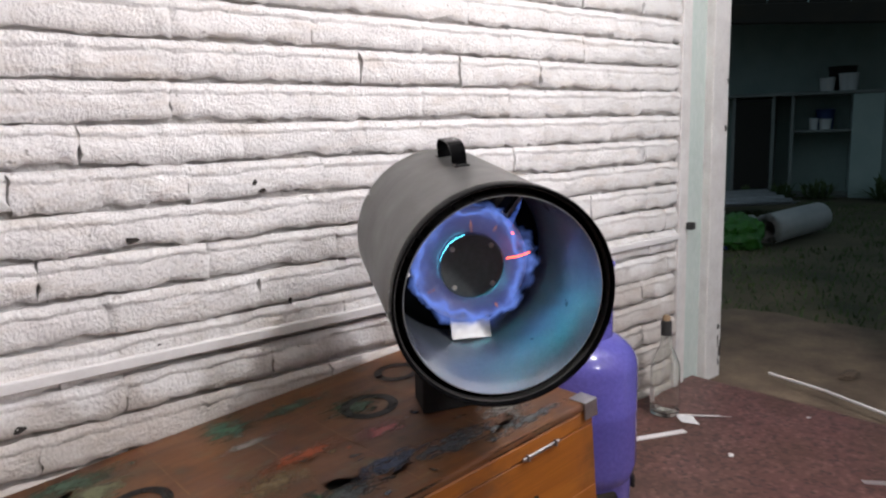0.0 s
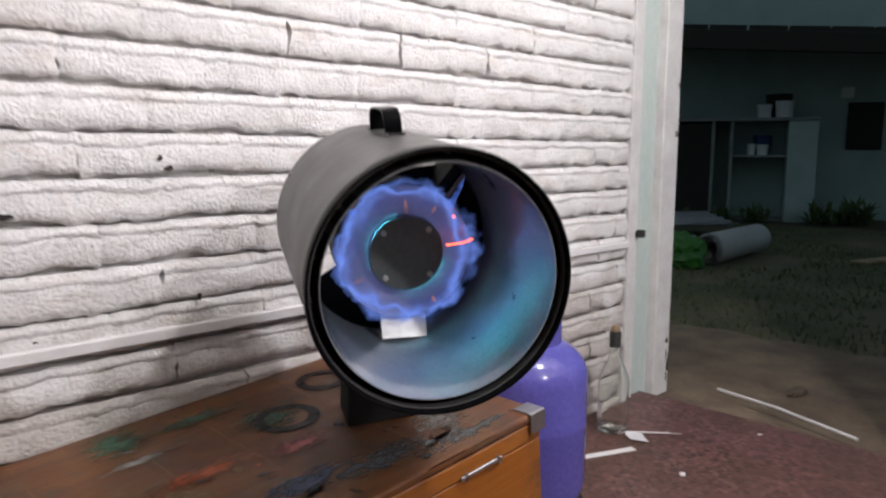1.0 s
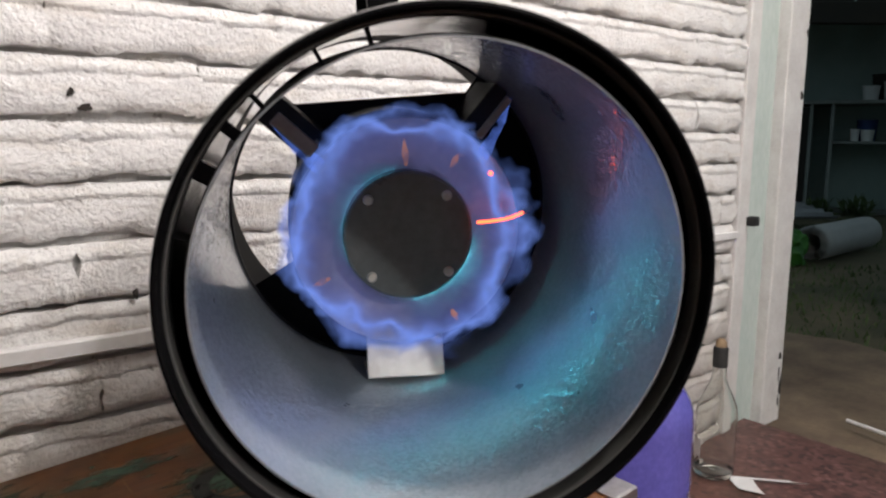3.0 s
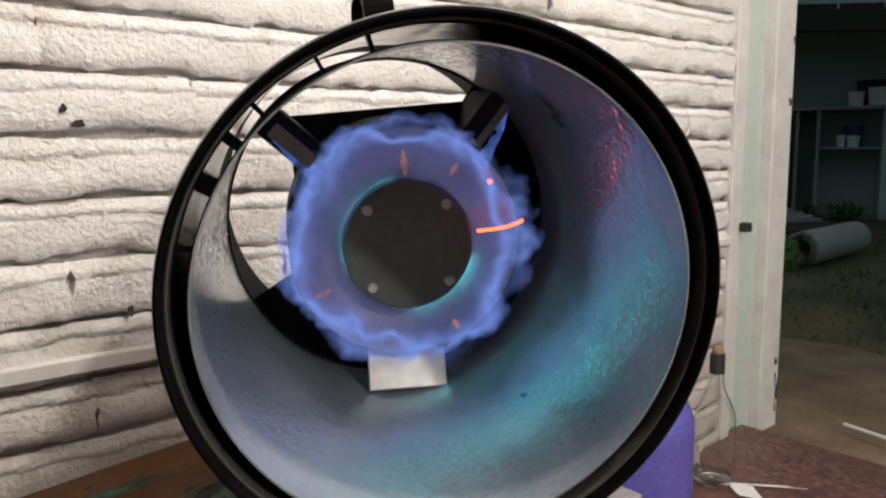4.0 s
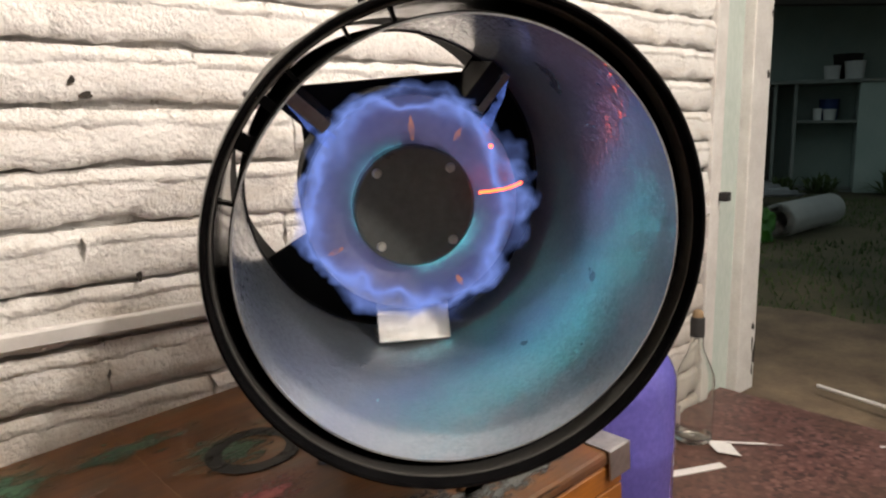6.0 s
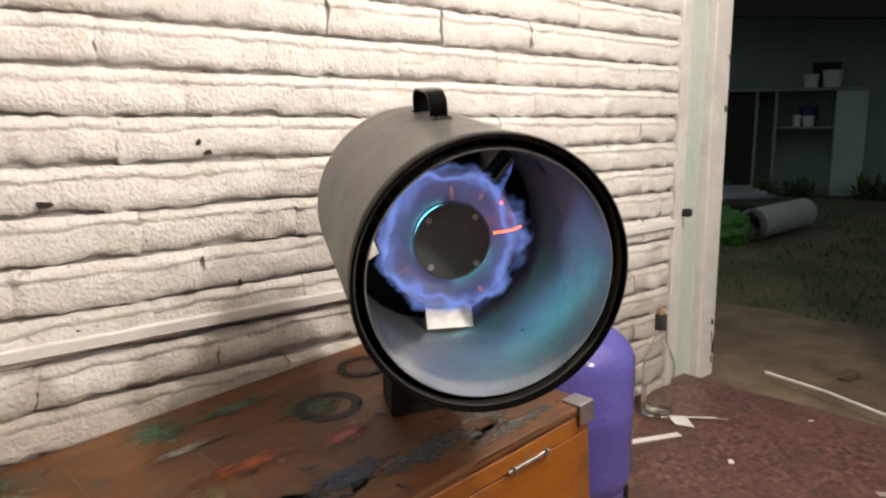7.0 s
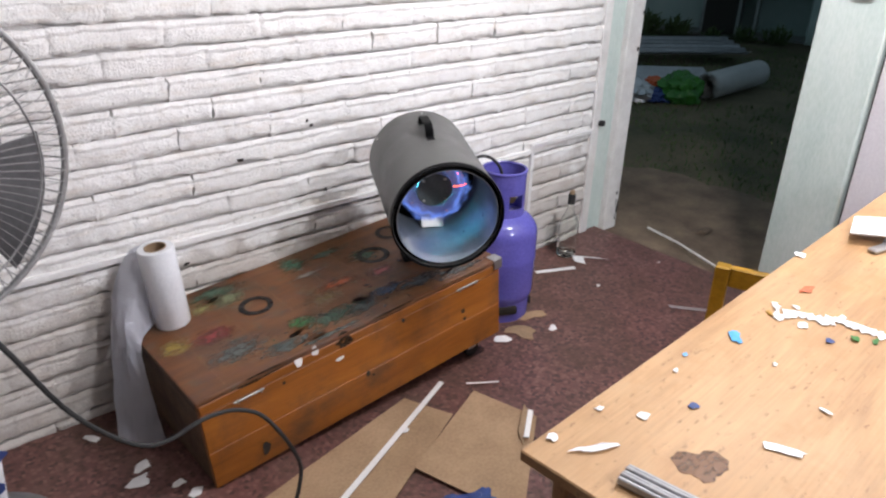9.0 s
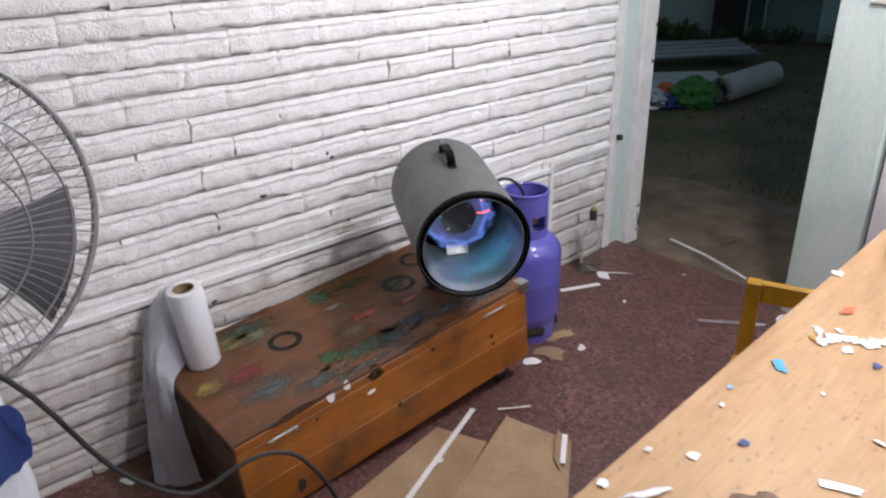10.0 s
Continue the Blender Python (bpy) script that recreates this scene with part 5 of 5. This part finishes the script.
bm.transform(Matrix.Translation((0, 0, FZ)))
part("motor_housing", bm, "fan", fan, "dark motor housing", True)
bm = lathe([(0.0005, -0.112), (0.062, -0.112), (0.070, -0.104), (0.070, -0.098), (0.0005, -0.098)], 30, "Y")
bm.transform(Matrix.Translation((0, 0, FZ)))
part("guard_badge", bm, "fan", fan, "", True)
for k in range(3):
    bm = bmesh.new()
    g = []
    for i in range(7):
        row = []
        for j in range(6):
            r = 0.05 + 0.235 * i / 6
            a = (j / 5 - 0.5) * (0.7 + 0.3 * i / 6) + 2.094 * k - 0.45
            row.append(bm.verts.new((r * math.cos(a), -0.03 + 0.05 * (j / 5 - 0.5), FZ + r * math.sin(a))))
        g.append(row)
    for i in range(6):
        for j in range(5):
            bm.faces.new((g[i][j], g[i + 1][j], g[i + 1][j + 1], g[i][j + 1]))
    bmesh.ops.solidify(bm, geom=bm.faces[:], thickness=0.003)
    part("blade", bm, "fan", fan, "grey fan blade", True)
part("pole", tube([(0, 0.12, 0.03), (0, 0.12, 0.90)], 0.016, 16), "wire", fan)
part("neck", box(-0.022, 0.022, 0.09, 0.15, 0.86, 0.93, 0.006), "fan", fan)
part("base", lathe([(0.0005, 0.0), (0.19, 0.0), (0.20, 0.012), (0.17, 0.03), (0.05, 0.045), (0.0005, 0.048)], 40), "fan", fan, "round grey base", True).location = (0, 0.12, 0)

bm = box(-0.17, 0.17, -0.09, 0.09, 0.0, 0.92, 0.05, 3)
bmesh.ops.subdivide_edges(bm, edges=bm.edges[:], cuts=3, use_grid_fill=True)
for v in bm.verts:
    k = noise.noise(v.co * 9) * 0.012 + noise.noise(v.co * 24) * 0.005
    v.co += Vector((v.co.x, v.co.y, 0)).normalized() * k
    v.co.y *= 1.0 + 0.35 * math.sin(math.pi * min(max(v.co.z / 0.92, 0), 1)) - 0.5 * max(0, v.co.z - 0.82) / 0.1
    v.co.z = max(v.co.z, 0)
sack = solid("woven_sack", bm, "sack", pose(-0.455, -0.52, 0, 0, 0, 12), "white woven sack with a blue print, standing on the floor", "sack", smooth=True)
bm = blob(0.07, 0.085, 21, 0.001, 30, 0.2)
bm.transform(pose(0.10, -0.127, 0.60, 90, 0, 0))
part("print", bm, "blue", sack, "plain dark blue printed patch")
# print bars carried further down to darken the sack where shade falls
for zz, rx, rz in ((0.42, 0.075, 0.022), (0.35, 0.06, 0.018), (0.22, 0.08, 0.05)):
    bm = blob(rx, rz, int(zz * 100), 0.001, 24, 0.12)
    bm.transform(pose(0.09, -0.130, zz, 90, 0, 0))
    part("print", bm, "blue", sack, "dark blue printed bar, also standing in for shade on the sack")

cable = [(-0.45, -0.72, 0.98), (-0.28, -0.75, 0.79), (-0.178, -0.75, 0.571), (-0.11, -0.75, 0.47), (-0.048, -0.752, 0.412), (0.004, -0.755, 0.405), (0.054, -0.755, 0.417), (0.10, -0.755, 0.42), (0.148, -0.755, 0.409), (0.20, -0.76, 0.375), (0.241, -0.765, 0.31), (0.272, -0.77, 0.24), (0.285, -0.775, 0.183), (0.27, -0.785, 0.13), (0.237, -0.80, 0.08), (0.18, -0.86, 0.03), (0.10, -0.95, 0.0065), (-0.1, -1.1, 0.0055), (-0.5, -1.15, 0.0055)]
solid("power_cable", tube(spline(cable, 5), 0.005, 8), "rubber", I4, "black power cable hanging from the fan in a loop", "cable", smooth=True)

# ---------------------------------------------------------------- on the floor
solid("cardboard", sheet(((0.865, -0.688), (0.80, -0.53), (0.14, -0.66), (0.20, -1.0)), 0.001, 0.003, 0.004, 10, 2), "card", I4, "flattened brown cardboard sheet on the floor", "cardboard")
solid("cardboard", sheet(((0.995, -0.642), (1.055, -0.86), (0.72, -1.12), (0.62, -0.80)), 0.006, 0.003, 0.004, 10, 6), "card", I4, "flattened brown cardboard sheet on the floor", "cardboard")
solid("cardboard", sheet(((1.045, -0.842), (1.06, -0.80), (0.95, -0.88), (0.92, -0.93)), 0.018, 0.002, 0.002, 6, 8), "kraft", I4, "small brown cardboard strip on the floor", "cardboard")
for k, (p, q, w, zz) in enumerate((((0.942, -0.544), (0.38, -0.785), 0.017, 0.0115), ((1.80, -0.178), (1.97, -0.252), 0.022, 0.001), ((1.05, -0.838), (0.945, -0.918), 0.016, 0.0225), ((1.09, -0.66), (1.0, -0.60), 0.006, 0.012))):
    a, b = Vector((*p, 0)), Vector((*q, 0))
    d = (b - a).normalized()
    s = Vector((-d.y, d.x, 0)) * w / 2
    solid("plastic_strip", sheet(((a + s).to_2d(), (b + s).to_2d(), (b - s).to_2d(), (a - s).to_2d()), zz, 0.0025, 0.0008, 6, k), "pvc", I4, "narrow white plastic strip lying on the floor", "plastic strip", "strips on the floor")
bm = sheet(((2.015, -0.215), (2.055, -0.165), (2.075, -0.215), (2.035, -0.262)), 0.001, 0.001, 0.004, 6, 3)
merge(bm, sheet(((2.062, -0.18), (2.074, -0.205), (2.150, -0.30), (2.132, -0.265)), 0.003, 0.001, 0.004, 6, 5))
solid("paper_scrap", bm, "paper", I4, "torn white paper strip on the terrazzo", "paper")
for k, (wx, wy, rx, ry, turn, mt, lab) in enumerate((
        (1.504, -0.533, 0.020, 0.012, 20, "paper", "small white paper scrap on the floor"), (1.30, -0.47, 0.022, 0.030, 60, "paper", "crumpled white paper by the chest"),
        (1.395, -0.47, 0.045, 0.055, 30, "kraft", "torn brown cardboard piece by the cylinder"), (1.52, -0.42, 0.06, 0.03, -20, "card", "torn brown cardboard piece by the cylinder"),
        (0.048, -0.315, 0.024, 0.014, 20, "paper", "small white paper scrap on the floor"), (0.02, -0.37, 0.028, 0.020, 10, "paper", "small white paper scrap on the floor"),
        (-0.02, -0.11, 0.010, 0.026, 30, "paper", "small white paper scrap on the floor"), (0.10, -0.44, 0.016, 0.010, 0, "paper", "small white paper scrap on the floor"),
        (0.12, -0.50, 0.020, 0.014, 40, "paper", "small white paper scrap on the floor"), (0.70, -0.66, 0.010, 0.008, 0, "paper", "small white paper scrap on the cardboard"),
        (1.92, -0.42, 0.012, 0.006, 30, "paper", "small white paper scrap on the floor"), (2.32, -0.45, 0.010, 0.005, 0, "paper", "small white paper scrap on the floor"))):
    litter("paper_scrap", wx, wy, rx, ry, turn, mt, lab, "scrap", 500 + k, z=0.012 if "on the cardboard" in lab else 0.001, group="scraps on the floor")
crumple("rag", (0.585, -1.02, 0.012), (0.11, 0.06, 0.025), "blue", 4.4, "crumpled dark blue rag on the cardboard", "rag")
dish = lathe([(0.0005, 0.0), (0.032, 0.0), (0.055, 0.020), (0.057, 0.022), (0.053, 0.022), (0.032, 0.004), (0.0005, 0.004)], 32)
solid("dish", dish, "pvc", Matrix.Translation((2.22, -0.98, 0.001)), "white plastic dish on the floor by the post", "dish", smooth=True)
solid("plastic_piece", sheet(((1.98, -0.72), (2.0, -0.745), (2.14, -0.92), (2.10, -0.88)), 0.001, 0.002, 0.014, 8, 9), "film", I4, "bent strip of clear plastic on the floor", "plastic piece")

# ---------------------------------------------------------------- bricks of the wall
PITCH, BASE, BLEN = 0.0735, 0.0245, 0.285


def brick_mesh(seed, length):
    """A painted brick: wavering overhanging lower edge, top smeared back with mortar; its face looks along -y."""
    rnd = random.Random(seed)
    bm = bmesh.new()
    nx = max(3, int(round(length / 0.0110)))
    rows = (0.0, 0.06, 0.22, 0.38, 0.53, 0.665, 0.70, 0.74, 0.86, 1.0)
    depth = (-0.0105, -0.0140, -0.0152, -0.0152, -0.0146, -0.0134, -0.0126, -0.0156, -0.0128, -0.0080)
    h = PITCH - 0.0035
    off = Vector((rnd.uniform(0, 90), rnd.uniform(0, 90), 0))
    e0, e1 = rnd.choice((0.0, 0.0, 0.004, 0.006)), rnd.choice((0.0, 0.0, 0.0, 0.005))
    trim = rnd.choice((-0.003, -0.003, -0.003, -0.003, -0.002, 0.002, 0.005))
    grid = []
    for i in range(nx + 1):
        u = i / nx
        x = (u - 0.5) * (length - trim)
        lo = -h / 2 + 0.0035 + 0.0115 * noise.noise(Vector((x * 11, 0, 0)) + off) + 0.0065 * noise.noise(Vector((x * 38, 3, 0)) + off) + 0.003 * noise.noise(Vector((x * 110, 5, 0)) + off)
        hi = h / 2 + 0.003 * noise.noise(Vector((x * 45, 31, 0)) + off)
        ledge = 0.0065 * noise.noise(Vector((x * 14, 12, 0)) + off) + 0.003 * noise.noise(Vector((x * 55, 15, 0)) + off)
        end = (e0 if i == 0 else 0) + (e1 if i == nx else 0)
        col = []
        for j, v in enumerate(rows):
            z = lo + (hi - lo) * v + (ledge if j in (5, 6, 7) else 0.6 * ledge if j == 8 else 0)
            y = depth[j]
            y += 0.0042 * noise.noise(Vector((x * 15, z * 22, 4)) + off) + 0.0032 * noise.noise(Vector((x * 50, z * 60, 9)) + off) + 0.0018 * noise.noise(Vector((x * 130, z * 130, 2)) + off) + end
            wag = (0.009 * noise.noise(Vector((z * 60, 21, i)) + off)) if i in (0, nx) else 0
            col.append(bm.verts.new((x + wag, min(y, 0.004), z)))
        grid.append(col)
    nz = len(rows) - 1
    for i in range(nx):
        for j in range(nz):
            bm.faces.new((grid[i][j], grid[i + 1][j], grid[i + 1][j + 1], grid[i][j + 1]))
    rim = [grid[i][0] for i in range(nx + 1)] + [grid[nx][j] for j in range(1, nz + 1)] + [grid[i][nz] for i in range(nx - 1, -1, -1)] + [grid[0][j] for j in range(nz - 1, 0, -1)]
    back = [bm.verts.new((p.co.x, 0.017, p.co.z)) for p in rim]
    for i in range(len(rim)):
        j = (i + 1) % len(rim)
        bm.faces.new((rim[i], back[i], back[j], rim[j])).smooth = False
    bmesh.ops.recalc_face_normals(bm, faces=bm.faces)
    for f_ in bm.faces:
        f_.smooth = True
    for i in range(len(rim)):
        e = bm.edges.get((rim[i], rim[(i + 1) % len(rim)]))
        e.smooth = False
    me = bpy.data.meshes.new("brick")
    bm.to_mesh(me)
    bm.free()
    me.materials.append(M["brick"])
    return me


KINDS = [brick_mesh(900 + k, BLEN) for k in range(28)]
SHORT = {}
rb = random.Random(8)
far = bmesh.new()
for row in range(-1, 36):
    zc = BASE + PITCH * (row + 0.5)
    shift = (0.68 if row % 2 == 0 else 0.79) + rb.uniform(-0.03, 0.03) - 11 * BLEN
    for k in range(-8, 19):
        x0, x1 = shift + k * BLEN, shift + (k + 1) * BLEN
        a, b = max(x0, -4.4), min(x1, 2.286)
        if b - a < 0.03:
            continue
        xc, ln = (a + b) / 2, b - a
        if ln > BLEN - 0.002:
            me = KINDS[rb.randrange(len(KINDS))]
        else:
            key = round(ln, 2)
            if key not in SHORT:
                SHORT[key] = brick_mesh(1500 + int(key * 1000), max(ln, 0.03))
            me = SHORT[key]
        near = -0.45 < xc and zc < 1.45
        m = pose(xc, rb.uniform(-0.002, 0.002), zc + rb.uniform(-0.0015, 0.0015), 0, rb.uniform(-0.35, 0.35), 0)
        if near:
            ob = new("brick", me)
            ob.parent = wall_north
            ob.matrix_world = m
        else:
            tmp = bmesh.new()
            tmp.from_mesh(me)
            tmp.transform(m)
            merge(far, tmp)
part("far_bricks", far, "brick", wall_north)["kind"] = "stuff"
for x, z, rx, rz in ((0.561, 0.704, 0.010, 0.006), (0.815, 0.773, 0.007, 0.005), (0.592, 0.505, 0.004, 0.006), (0.86, 0.545, 0.004, 0.006), (0.355, 0.414, 0.009, 0.006), (0.800, 0.790, 0.004, 0.005)):
    bm = blob(rx, rz, int(x * 800), 0.002, 16, 0.4)
    bm.transform(pose(x, -0.0155, z, 90, 0, 0))
    part("chip", bm, "near_black", wall_north, "dark chip in the brick")
